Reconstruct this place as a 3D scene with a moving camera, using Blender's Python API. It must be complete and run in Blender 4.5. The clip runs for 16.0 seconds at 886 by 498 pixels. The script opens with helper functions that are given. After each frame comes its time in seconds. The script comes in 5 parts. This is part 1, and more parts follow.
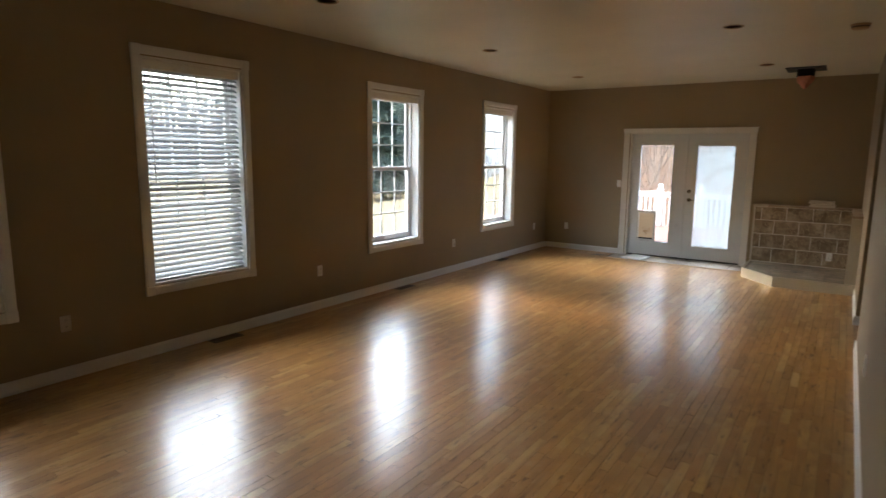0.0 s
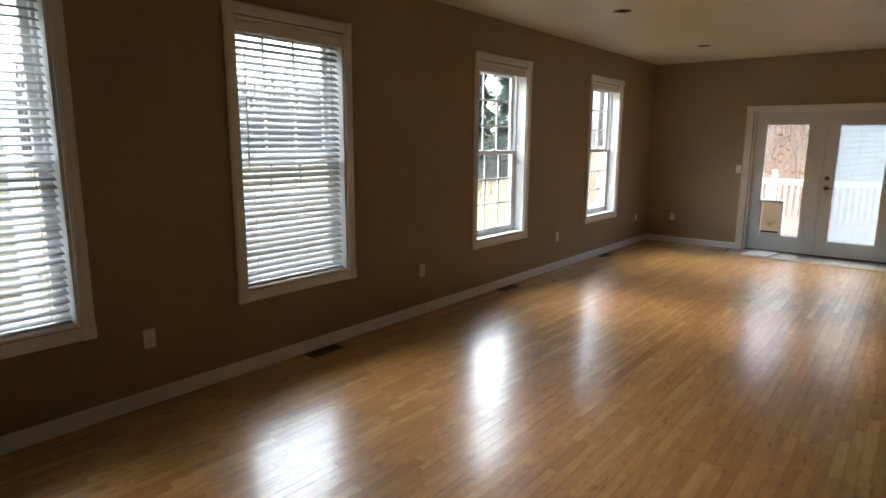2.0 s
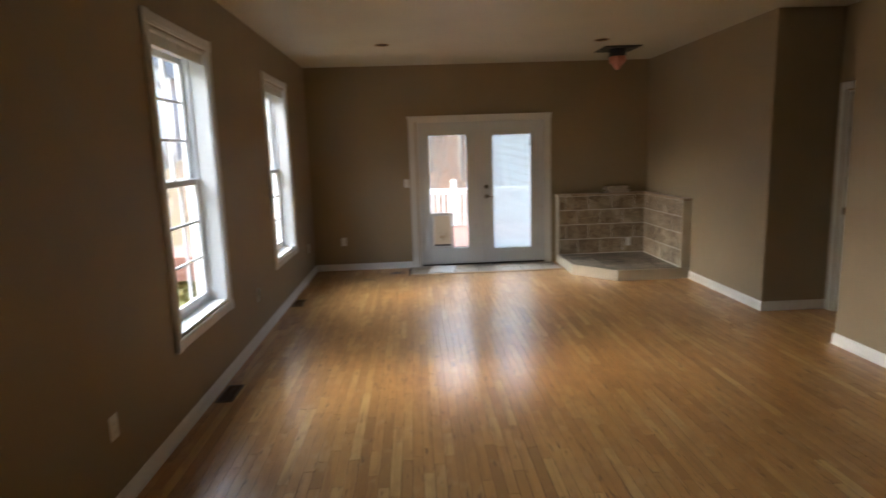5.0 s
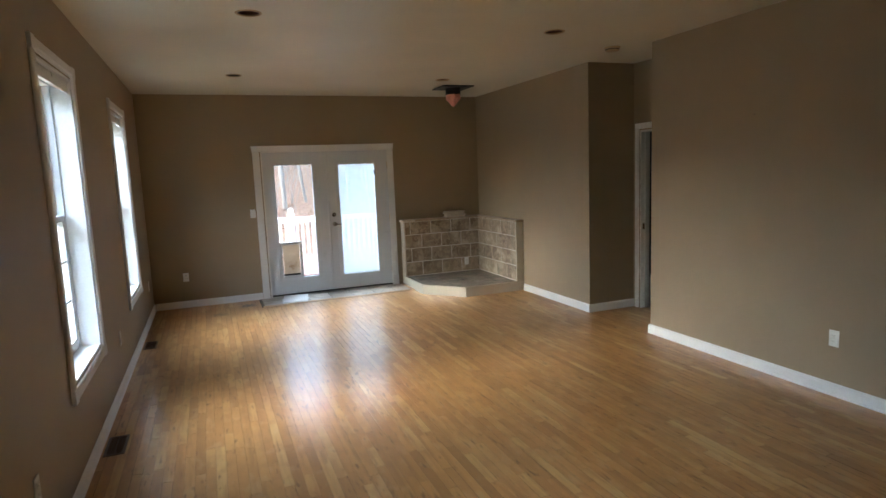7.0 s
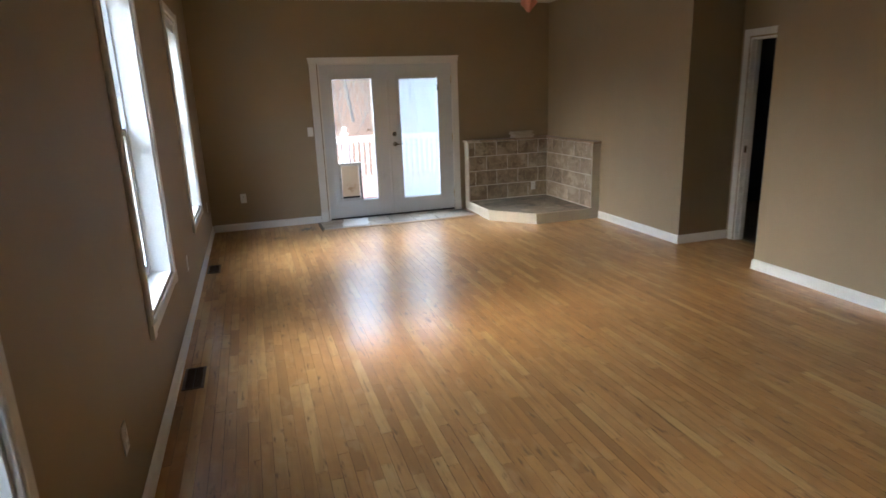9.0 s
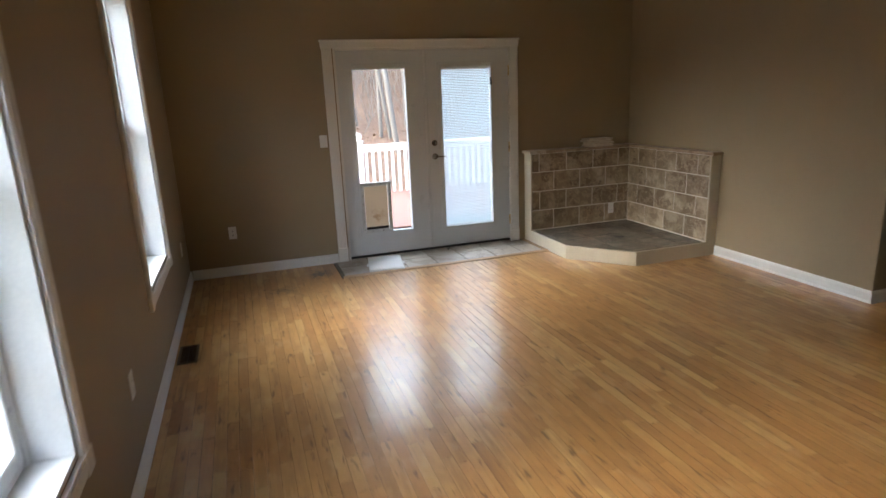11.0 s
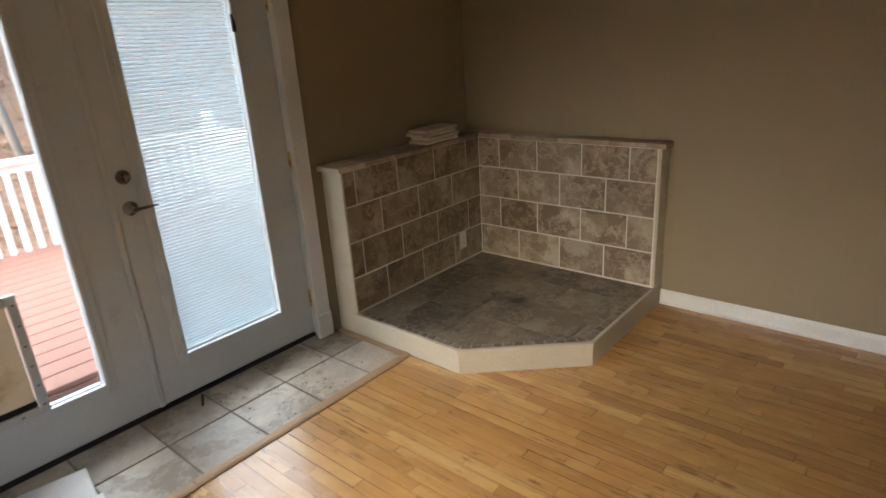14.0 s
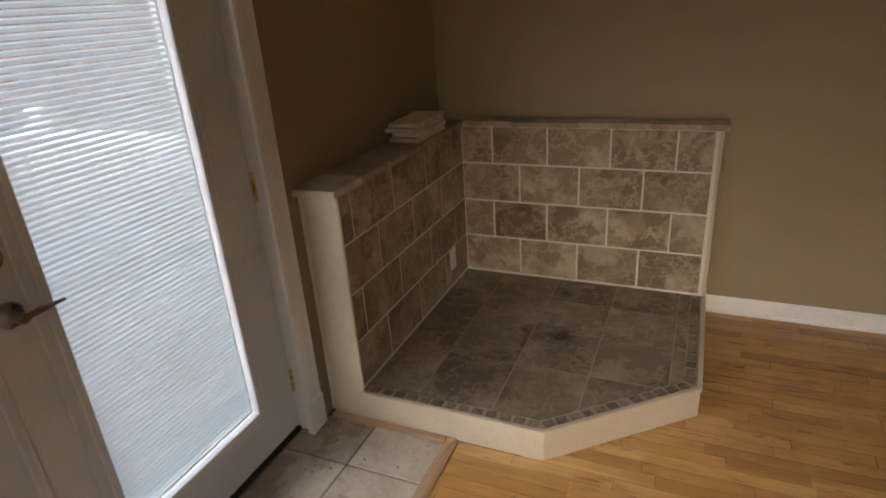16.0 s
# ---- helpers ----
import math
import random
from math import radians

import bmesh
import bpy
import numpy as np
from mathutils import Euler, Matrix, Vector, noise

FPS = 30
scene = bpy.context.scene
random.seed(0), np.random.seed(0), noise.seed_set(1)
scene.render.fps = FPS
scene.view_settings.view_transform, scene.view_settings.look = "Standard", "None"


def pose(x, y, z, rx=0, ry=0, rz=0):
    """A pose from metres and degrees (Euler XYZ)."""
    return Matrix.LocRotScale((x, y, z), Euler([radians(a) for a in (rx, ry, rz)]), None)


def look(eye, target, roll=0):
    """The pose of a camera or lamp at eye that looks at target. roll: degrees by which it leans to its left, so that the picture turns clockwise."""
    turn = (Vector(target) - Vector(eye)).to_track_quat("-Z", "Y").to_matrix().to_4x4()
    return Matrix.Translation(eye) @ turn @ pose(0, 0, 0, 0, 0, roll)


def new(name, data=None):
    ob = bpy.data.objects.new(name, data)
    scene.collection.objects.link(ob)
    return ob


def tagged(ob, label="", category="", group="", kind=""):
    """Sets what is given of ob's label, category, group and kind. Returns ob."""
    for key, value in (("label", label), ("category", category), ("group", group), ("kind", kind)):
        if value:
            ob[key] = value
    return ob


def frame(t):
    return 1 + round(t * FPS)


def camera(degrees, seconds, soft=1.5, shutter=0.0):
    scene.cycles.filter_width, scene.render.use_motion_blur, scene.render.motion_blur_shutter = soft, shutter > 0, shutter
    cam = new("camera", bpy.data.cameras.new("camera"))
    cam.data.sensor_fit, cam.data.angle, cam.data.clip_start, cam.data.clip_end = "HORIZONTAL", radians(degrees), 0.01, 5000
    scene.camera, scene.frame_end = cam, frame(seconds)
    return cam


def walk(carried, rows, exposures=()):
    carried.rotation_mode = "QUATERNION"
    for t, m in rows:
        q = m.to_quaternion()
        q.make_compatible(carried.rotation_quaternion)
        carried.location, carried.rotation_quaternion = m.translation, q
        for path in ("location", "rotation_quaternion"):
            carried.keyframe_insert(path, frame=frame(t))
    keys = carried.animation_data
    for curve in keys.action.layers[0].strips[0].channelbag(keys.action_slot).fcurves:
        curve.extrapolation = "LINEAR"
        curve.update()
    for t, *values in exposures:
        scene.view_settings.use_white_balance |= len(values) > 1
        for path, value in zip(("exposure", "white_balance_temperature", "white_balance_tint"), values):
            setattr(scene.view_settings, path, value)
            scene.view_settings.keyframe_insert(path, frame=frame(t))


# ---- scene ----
cam = camera(73.7, 16.0, soft=1.5, shutter=0.5)
PATH = [
    (0, (1.046, 0.701, 1.652), (-0.064, 2.335, 1.339), 0.7),
    (0.5, (0.844, 0.744, 1.618), (-0.316, 2.344, 1.315), 0.7),
    (1, (0.598, 0.768, 1.612), (-0.599, 2.339, 1.299), 0.8),
    (1.5, (0.271, 0.916, 1.581), (-0.96, 2.459, 1.257), 0.5),
    (2, (-0.008, 1.048, 1.605), (-1.245, 2.578, 1.244), 0.4),
    (2.5, (-0.401, 1.169, 1.559), (-1.612, 2.722, 1.215), -0.2),
    (3, (-0.734, 1.386, 1.566), (-1.8, 3.043, 1.226), -0.5),
    (3.5, (-1.08, 1.649, 1.628), (-1.945, 3.418, 1.278), -0.3),
    (4, (-1.472, 1.863, 1.606), (-2.106, 3.732, 1.28), -0.9),
    (4.5, (-1.818, 2.218, 1.573), (-2.108, 4.173, 1.267), -1.6),
    (5, (-2.089, 2.441, 1.633), (-2.002, 4.412, 1.309), -1.9),
    (5.2, (-2.185, 2.497, 1.648), (-1.946, 4.458, 1.333), -2.1),
    (7.3, (-2.853, 2.234, 1.687), (-2.128, 4.08, 1.428), -2.3),
    (7.5, (-2.922, 2.229, 1.686), (-2.211, 4.079, 1.414), -2.2),
    (8, (-3.018, 2.205, 1.659), (-2.338, 4.057, 1.327), -2.1),
    (8.5, (-3.018, 2.452, 1.617), (-2.384, 4.302, 1.196), -2.1),
    (9, (-2.962, 2.834, 1.633), (-2.382, 4.679, 1.125), -2.1),
    (9.2, (-2.979, 3.012, 1.609), (-2.412, 4.859, 1.092), -1.8),
    (11.3, (-2.958, 5.41, 1.575), (-2.324, 7.24, 1.079), -2.7),
    (11.5, (-2.917, 5.672, 1.568), (-2.176, 7.465, 1.083), -2.9),
    (11.8, (-2.845, 6.05, 1.626), (-1.945, 7.761, 1.116), -2.9),
    (12, (-2.815, 6.28, 1.672), (-1.829, 7.938, 1.144), -3.0),
    (12.5, (-2.714, 6.865, 1.629), (-1.499, 8.363, 1.098), -3.1),
    (13, (-2.489, 7.322, 1.635), (-1.175, 8.721, 1.072), -3.1),
    (13.5, (-2.314, 7.813, 1.617), (-0.952, 9.144, 1.005), -3.3),
    (14, (-2.066, 8.248, 1.59), (-0.645, 9.486, 0.922), -3.7),
    (14.5, (-1.909, 8.632, 1.571), (-0.435, 9.758, 0.823), -3.5),
    (15, (-1.812, 9.001, 1.567), (-0.309, 10.043, 0.759), -3.6),
    (15.5, (-1.718, 9.294, 1.558), (-0.159, 10.228, 0.723), -3.8),
    (16, (-1.737, 9.504, 1.577), (-0.062, 10.27, 0.796), -4.0),
]
EXPOSURES = [(0.0, 4.05, 6400, 6), (3.0, 4.0, 6450, 6), (5.0, 3.9, 6300, 8), (7.5, 4.35, 5500, 3), (9.0, 4.25, 5700, 6), (11.5, 3.9, 6050, 7), (12.2, 4.1, 5900, 4), (13.0, 4.05, 6000, 6), (14.0, 3.65, 6600, 8), (15.0, 3.45, 7100, 13), (16.0, 3.35, 7200, 17)]
walk(cam, [(t, look(eye, target, roll)) for t, eye, target, roll in PATH], EXPOSURES)
SKY = 0.105
SUN_UP, SUN_ROUND = 30, 262               # degrees above the horizon, clockwise from +y

# ---- world, sun, exposure ----
world = bpy.data.worlds.new("overcast_sky")
scene.world = world
world.use_nodes = True
wn, wl = world.node_tree.nodes, world.node_tree.links
sky = wn.new("ShaderNodeTexSky")
sky.sky_type = "NISHITA"
sky.sun_disc = False
sky.sun_elevation = radians(SUN_UP)
sky.sun_rotation = radians(SUN_ROUND)
sky.air_density, sky.dust_density, sky.ozone_density = 1.0, 2.0, 1.0
wn["Background"].inputs["Strength"].default_value = SKY
wl.new(sky.outputs["Color"], wn["Background"].inputs["Color"])

sun_data = bpy.data.lights.new("sun", "SUN")
sun_data.energy, sun_data.angle, sun_data.color = 0.66, radians(150), (1.0, 0.98, 0.95)
sun = new("sun", sun_data)
sun_way = Vector((math.cos(radians(SUN_UP)) * math.sin(radians(SUN_ROUND)), math.cos(radians(SUN_UP)) * math.cos(radians(SUN_ROUND)), math.sin(radians(SUN_UP))))
sun.matrix_world = look(tuple(sun_way * 40), (0, 0, 0))


# added area lamps high outside windows and doors, standing in for open-sky daylight
def sky_fill_lamp(at, to, wide, deep, watts):
    data = bpy.data.lights.new("added_sky_fill", "AREA")
    data.shape, data.size, data.size_y, data.energy, data.color = "RECTANGLE", wide, deep, watts, (0.93, 0.97, 1.0)
    new("added_sky_fill", data).matrix_world = look(at, to)


sky_fill_lamp((-7.6, 8.0, 4.7), (-0.6, 8.0, 0.5), 13.0, 2.6, 64)
sky_fill_lamp((-1.1, 15.0, 5.0), (-1.1, 9.6, 0.6), 7.0, 3.4, 64)


# ---- materials ----
def material(name):
    m = bpy.data.materials.new(name)
    m.use_nodes = True
    nt = m.node_tree
    return m, nt, nt.nodes["Principled BSDF"]


def node(nt, kind, **props):
    n = nt.nodes.new(kind)
    for key, value in props.items():
        if key == "op":
            n.operation = value
        elif key == "blend":
            n.blend_type = value
        elif key == "data":
            n.data_type = value
    return n


def coords(nt, scale=(1, 1, 1), world_space=False, shift=True):
    """Metres on the thing itself, moved by a random step for each object, or world metres."""
    mp = nt.nodes.new("ShaderNodeMapping")
    mp.inputs["Scale"].default_value = scale
    if world_space:
        g = nt.nodes.new("ShaderNodeNewGeometry")
        nt.links.new(g.outputs["Position"], mp.inputs["Vector"])
        return mp.outputs["Vector"]
    tc = nt.nodes.new("ShaderNodeTexCoord")
    if shift:
        oi = nt.nodes.new("ShaderNodeObjectInfo")
        mul = node(nt, "ShaderNodeMath", op="MULTIPLY")
        mul.inputs[1].default_value = 57.0
        nt.links.new(oi.outputs["Random"], mul.inputs[0])
        add = node(nt, "ShaderNodeVectorMath", op="ADD")
        nt.links.new(tc.outputs["Object"], add.inputs[0])
        nt.links.new(mul.outputs[0], add.inputs[1])
        nt.links.new(add.outputs[0], mp.inputs["Vector"])
    else:
        nt.links.new(tc.outputs["Object"], mp.inputs["Vector"])
    return mp.outputs["Vector"]


def noise_tex(nt, vec, scale, detail=4, rough=0.55):
    n = nt.nodes.new("ShaderNodeTexNoise")
    n.inputs["Scale"].default_value, n.inputs["Detail"].default_value, n.inputs["Roughness"].default_value = scale, detail, rough
    nt.links.new(vec, n.inputs["Vector"])
    return n.outputs["Fac"]


def ramp(nt, fac, stops):
    r = nt.nodes.new("ShaderNodeValToRGB")
    while len(r.color_ramp.elements) < len(stops):
        r.color_ramp.elements.new(0.5)
    for e, (p, c) in zip(r.color_ramp.elements, stops):
        e.position, e.color = p, (*c, 1) if len(c) == 3 else c
    nt.links.new(fac, r.inputs["Fac"])
    return r.outputs["Color"]


def mixed(nt, a, b, fac, blend="MIX"):
    m = nt.nodes.new("ShaderNodeMix")
    m.data_type, m.blend_type = "RGBA", blend
    for sock, v in ((m.inputs[6], a), (m.inputs[7], b), (m.inputs[0], fac)):
        if isinstance(v, (tuple, float, int)):
            sock.default_value = (*v, 1) if isinstance(v, tuple) else v
        else:
            nt.links.new(v, sock)
    return m.outputs[2]


def relief(nt, bsdf, height, strength, distance=0.002):
    b = nt.nodes.new("ShaderNodeBump")
    b.inputs["Strength"].default_value, b.inputs["Distance"].default_value = strength, distance
    nt.links.new(height, b.inputs["Height"])
    nt.links.new(b.outputs["Normal"], bsdf.inputs["Normal"])


def surface(name, dark, light, rough=0.6, scale=6.0, fine=60.0, bump=0.15, metal=0.0, world_space=False, stretch=(1, 1, 1), rough_var=0.1, spec=0.5):
    """A surface that varies between two colours at two scales, with a fine relief."""
    m, nt, b = material(name)
    v = coords(nt, stretch, world_space)
    big, small = noise_tex(nt, v, scale), noise_tex(nt, v, fine, 3)
    c1 = ramp(nt, big, [(0.3, dark), (0.7, light)])
    mean = tuple((p + q) / 2 for p, q in zip(dark, light))
    c2 = ramp(nt, small, [(0.3, tuple(0.88 * p for p in mean)), (0.7, tuple(min(1, 1.1 * p) for p in mean))])
    nt.links.new(mixed(nt, c1, c2, 0.35), b.inputs["Base Color"])
    r = ramp(nt, big, [(0.3, (rough - rough_var,) * 3), (0.7, (rough + rough_var,) * 3)])
    nt.links.new(r, b.inputs["Roughness"])
    b.inputs["Metallic"].default_value = metal
    b.inputs["Specular IOR Level"].default_value = spec
    if bump:
        relief(nt, b, small, bump)
    return m


def wall_paint(name, colour):
    """Rolled eggshell paint: orange-peel relief, faint scuffs."""
    m, nt, b = material(name)
    v = coords(nt, world_space=True)
    big, scuff, peel = noise_tex(nt, v, 1.3, 5), noise_tex(nt, v, 9, 6, 0.7), noise_tex(nt, v, 330, 2)
    c = ramp(nt, big, [(0.3, tuple(0.95 * x for x in colour)), (0.7, tuple(1.04 * x for x in colour))])
    c = mixed(nt, c, tuple(0.82 * x for x in colour), ramp(nt, scuff, [(0.66, (0, 0, 0)), (0.8, (0.35, 0.35, 0.35))]))
    nt.links.new(c, b.inputs["Base Color"])
    b.inputs["Roughness"].default_value = 0.5
    b.inputs["Specular IOR Level"].default_value = 0.35
    relief(nt, b, peel, 0.12, 0.001)
    return m


def blot(nt, colour, stain, centre, radius, strength):
    """A ragged stain round a spot of the floor."""
    g = nt.nodes.new("ShaderNodeNewGeometry")
    d = node(nt, "ShaderNodeVectorMath", op="DISTANCE")
    nt.links.new(g.outputs["Position"], d.inputs[0])
    d.inputs[1].default_value = centre
    n = noise_tex(nt, g.outputs["Position"], 19, 5, 0.7)
    m1 = node(nt, "ShaderNodeMath", op="MULTIPLY_ADD")
    nt.links.new(n, m1.inputs[0])
    m1.inputs[1].default_value = radius * 2.6
    nt.links.new(d.outputs["Value"], m1.inputs[2])
    r = nt.nodes.new("ShaderNodeMapRange")
    r.inputs["From Min"].default_value, r.inputs["From Max"].default_value = radius * 1.5, radius * 2.0
    r.inputs["To Min"].default_value, r.inputs["To Max"].default_value = strength, 0.0
    nt.links.new(m1.outputs[0], r.inputs["Value"])
    return mixed(nt, colour, stain, r.outputs["Result"])


def maple(name):
    """Strip flooring: a tone for each board, grain along y, dark flecks, worn satin varnish."""
    m, nt, b = material(name)
    at = nt.nodes.new("ShaderNodeAttribute")
    at.attribute_name = "tone"
    oi = nt.nodes.new("ShaderNodeObjectInfo")
    add = node(nt, "ShaderNodeMath", op="ADD")
    nt.links.new(at.outputs["Fac"], add.inputs[0])
    nt.links.new(oi.outputs["Random"], add.inputs[1])
    fr = node(nt, "ShaderNodeMath", op="FRACT")
    nt.links.new(add.outputs[0], fr.inputs[0])
    tone = fr.outputs[0]
    base = ramp(nt, tone, [(0.0, (0.37, 0.185, 0.058)), (0.07, (0.445, 0.228, 0.074)), (0.35, (0.505, 0.266, 0.088)), (0.65, (0.53, 0.286, 0.097)), (0.9, (0.565, 0.328, 0.12)), (1.0, (0.63, 0.395, 0.16))])
    wide = node(nt, "ShaderNodeVectorMath", op="MULTIPLY_ADD")
    g = nt.nodes.new("ShaderNodeNewGeometry")
    nt.links.new(g.outputs["Position"], wide.inputs[0])
    wide.inputs[1].default_value = (26, 1.6, 1)
    k = node(nt, "ShaderNodeMath", op="MULTIPLY")
    k.inputs[1].default_value = 61
    nt.links.new(tone, k.inputs[0])
    nt.links.new(k.outputs[0], wide.inputs[2])
    grain = noise_tex(nt, wide.outputs[0], 1.0, 6, 0.62)
    fine = node(nt, "ShaderNodeVectorMath", op="MULTIPLY_ADD")
    nt.links.new(g.outputs["Position"], fine.inputs[0])
    fine.inputs[1].default_value = (170, 7, 1)
    nt.links.new(k.outputs[0], fine.inputs[2])
    pores = noise_tex(nt, fine.outputs[0], 1.0, 4, 0.6)
    c = mixed(nt, base, (0.33, 0.165, 0.058), ramp(nt, grain, [(0.48, (0, 0, 0)), (0.72, (0.75, 0.75, 0.75))]))
    blotv = node(nt, "ShaderNodeVectorMath", op="MULTIPLY_ADD")
    nt.links.new(g.outputs["Position"], blotv.inputs[0])
    blotv.inputs[1].default_value = (11, 6, 1)
    nt.links.new(k.outputs[0], blotv.inputs[2])
    mottle = noise_tex(nt, blotv.outputs[0], 1.0, 3, 0.5)
    c = mixed(nt, c, (0.37, 0.19, 0.07), ramp(nt, mottle, [(0.5, (0, 0, 0)), (0.68, (0.45, 0.45, 0.45))]))
    c = mixed(nt, c, (0.62, 0.42, 0.22), ramp(nt, mottle, [(0.32, (0.3, 0.3, 0.3)), (0.45, (0, 0, 0))]))
    c = mixed(nt, c, (0.22, 0.11, 0.04), ramp(nt, pores, [(0.64, (0, 0, 0)), (0.8, (0.4, 0.4, 0.4))]))
    knotv = node(nt, "ShaderNodeVectorMath", op="MULTIPLY_ADD")
    nt.links.new(g.outputs["Position"], knotv.inputs[0])
    knotv.inputs[1].default_value = (34, 6.5, 1)
    nt.links.new(k.outputs[0], knotv.inputs[2])
    streak = noise_tex(nt, knotv.outputs[0], 1.0, 3, 0.55)
    c = mixed(nt, c, (0.17, 0.085, 0.034), ramp(nt, streak, [(0.61, (0, 0, 0)), (0.71, (0.75, 0.75, 0.75))]))
    wearv = coords(nt, world_space=True)
    wear = noise_tex(nt, wearv, 1.1, 5, 0.65)
    c = mixed(nt, c, (0.26, 0.14, 0.06), ramp(nt, wear, [(0.5, (0, 0, 0)), (0.78, (0.22, 0.22, 0.22))]))
    spots = noise_tex(nt, wearv, 16, 3, 0.5)
    c = mixed(nt, c, (0.10, 0.055, 0.03), ramp(nt, spots, [(0.735, (0, 0, 0)), (0.79, (0.7, 0.7, 0.7))]))
    # dark stains by the entry, enlarged to hold the corner's shade too
    c = blot(nt, c, (0.06, 0.042, 0.03), (-2.38, 10.5, 0), 0.19, 0.9)
    c = blot(nt, c, (0.10, 0.06, 0.035), (-2.75, 10.12, 0), 0.18, 0.6)
    nt.links.new(c, b.inputs["Base Color"])
    nt.links.new(ramp(nt, wear, [(0.3, (0.30,) * 3), (0.75, (0.40,) * 3)]), b.inputs["Roughness"])
    b.inputs["Specular IOR Level"].default_value = 0.4
    b.inputs["Coat Weight"].default_value, b.inputs["Coat Roughness"].default_value = 0.6, 0.19
    b.inputs["Coat IOR"].default_value = 1.5
    relief(nt, b, grain, 0.012, 0.001)
    return m


def stone_tile(name, dark, mid, light, rough=0.4, blotch=5.0, soot=()):
    """Glazed stone-look tile: clouds, sharp-edged umber patches and pale veins that differ from tile to tile."""
    m, nt, b = material(name)
    v = coords(nt)
    cloud = noise_tex(nt, v, blotch, 9, 0.74)
    patch = noise_tex(nt, v, blotch * 0.62, 6, 0.62)
    vein = noise_tex(nt, v, blotch * 1.15, 7, 0.66)
    grit = noise_tex(nt, v, 85, 4)
    c = ramp(nt, cloud, [(0.30, tuple(0.5 * (p + q) for p, q in zip(dark, mid))), (0.5, mid), (0.70, light)])
    c = mixed(nt, c, dark, ramp(nt, patch, [(0.53, (0, 0, 0)), (0.565, (0.72, 0.72, 0.72)), (0.66, (0.5, 0.5, 0.5))]))
    c = mixed(nt, c, light, ramp(nt, patch, [(0.36, (0.75, 0.75, 0.75)), (0.42, (0, 0, 0))]))
    c = mixed(nt, c, light, ramp(nt, vein, [(0.475, (0, 0, 0)), (0.5, (0.6, 0.6, 0.6)), (0.525, (0, 0, 0))]))
    c = mixed(nt, c, dark, ramp(nt, grit, [(0.60, (0, 0, 0)), (0.76, (0.45, 0.45, 0.45))]))
    oi = nt.nodes.new("ShaderNodeObjectInfo")
    c = mixed(nt, c, ramp(nt, oi.outputs["Random"], [(0, (0.72, 0.70, 0.68)), (0.5, (0.9, 0.9, 0.9)), (1, (1, 1, 1))]), 1.0, "MULTIPLY")
    for centre, radius, strength in soot:
        c = blot(nt, c, (0.02, 0.018, 0.016), centre, radius, strength)
    nt.links.new(c, b.inputs["Base Color"])
    nt.links.new(ramp(nt, cloud, [(0.3, (rough - 0.08,) * 3), (0.7, (rough + 0.1,) * 3)]), b.inputs["Roughness"])
    relief(nt, b, cloud, 0.2, 0.002)
    return m


def clear_glass(name):
    m, nt, b = material(name)
    nt.nodes.remove(b)
    out = nt.nodes["Material Output"]
    tr, gl, mx, lw = nt.nodes.new("ShaderNodeBsdfTransparent"), nt.nodes.new("ShaderNodeBsdfGlossy"), nt.nodes.new("ShaderNodeMixShader"), nt.nodes.new("ShaderNodeLayerWeight")
    tr.inputs["Color"].default_value = (0.97, 0.98, 0.98, 1)
    gl.inputs["Roughness"].default_value = 0.02
    lw.inputs["Blend"].default_value = 0.5
    pw, gain = node(nt, "ShaderNodeMath", op="POWER"), node(nt, "ShaderNodeMath", op="MULTIPLY_ADD")
    pw.inputs[1].default_value = 5.0
    gain.inputs[1].default_value, gain.inputs[2].default_value = 0.6, 0.025
    nt.links.new(lw.outputs["Facing"], pw.inputs[0])
    nt.links.new(pw.outputs[0], gain.inputs[0])
    nt.links.new(gain.outputs[0], mx.inputs[0])
    nt.links.new(tr.outputs[0], mx.inputs[1])
    nt.links.new(gl.outputs[0], mx.inputs[2])
    nt.links.new(mx.outputs[0], out.inputs["Surface"])
    return m


def thin_white(name, colour, through_light, rough=0.4, stains=()):
    """Thin plastic that lets some light through."""
    m, nt, b = material(name)
    out = nt.nodes["Material Output"]
    v = coords(nt)
    c = ramp(nt, noise_tex(nt, v, 5, 5), [(0.3, tuple(0.93 * x for x in colour)), (0.7, colour)])
    for stain, centre, radius, strength in stains:
        c = blot(nt, c, stain, centre, radius, strength)
    nt.links.new(c, b.inputs["Base Color"])
    b.inputs["Roughness"].default_value = rough
    t, mx = nt.nodes.new("ShaderNodeBsdfTranslucent"), nt.nodes.new("ShaderNodeMixShader")
    nt.links.new(c, t.inputs["Color"])
    mx.inputs[0].default_value = through_light
    nt.links.new(b.outputs[0], mx.inputs[1])
    nt.links.new(t.outputs[0], mx.inputs[2])
    nt.links.new(mx.outputs[0], out.inputs["Surface"])
    return m


M_WALL = wall_paint("tan_wall_paint", (0.32, 0.248, 0.157))
M_CEIL = wall_paint("ceiling_paint", (0.60, 0.56, 0.45))
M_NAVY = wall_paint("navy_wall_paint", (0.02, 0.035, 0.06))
M_TRIM = surface("white_trim_paint", (0.72, 0.71, 0.68), (0.80, 0.79, 0.77), 0.38, 3, 90, 0.05)
M_VINYL = surface("white_vinyl", (0.76, 0.77, 0.78), (0.82, 0.83, 0.84), 0.35, 4, 120, 0.03)
M_CREAM = surface("cream_trim_paint", (0.49, 0.435, 0.335), (0.57, 0.51, 0.40), 0.42, 5, 70, 0.08)
M_DOOR = surface("white_door_paint", (0.60, 0.62, 0.64), (0.67, 0.69, 0.71), 0.36, 3, 110, 0.06)
M_MAPLE = maple("maple_strip")
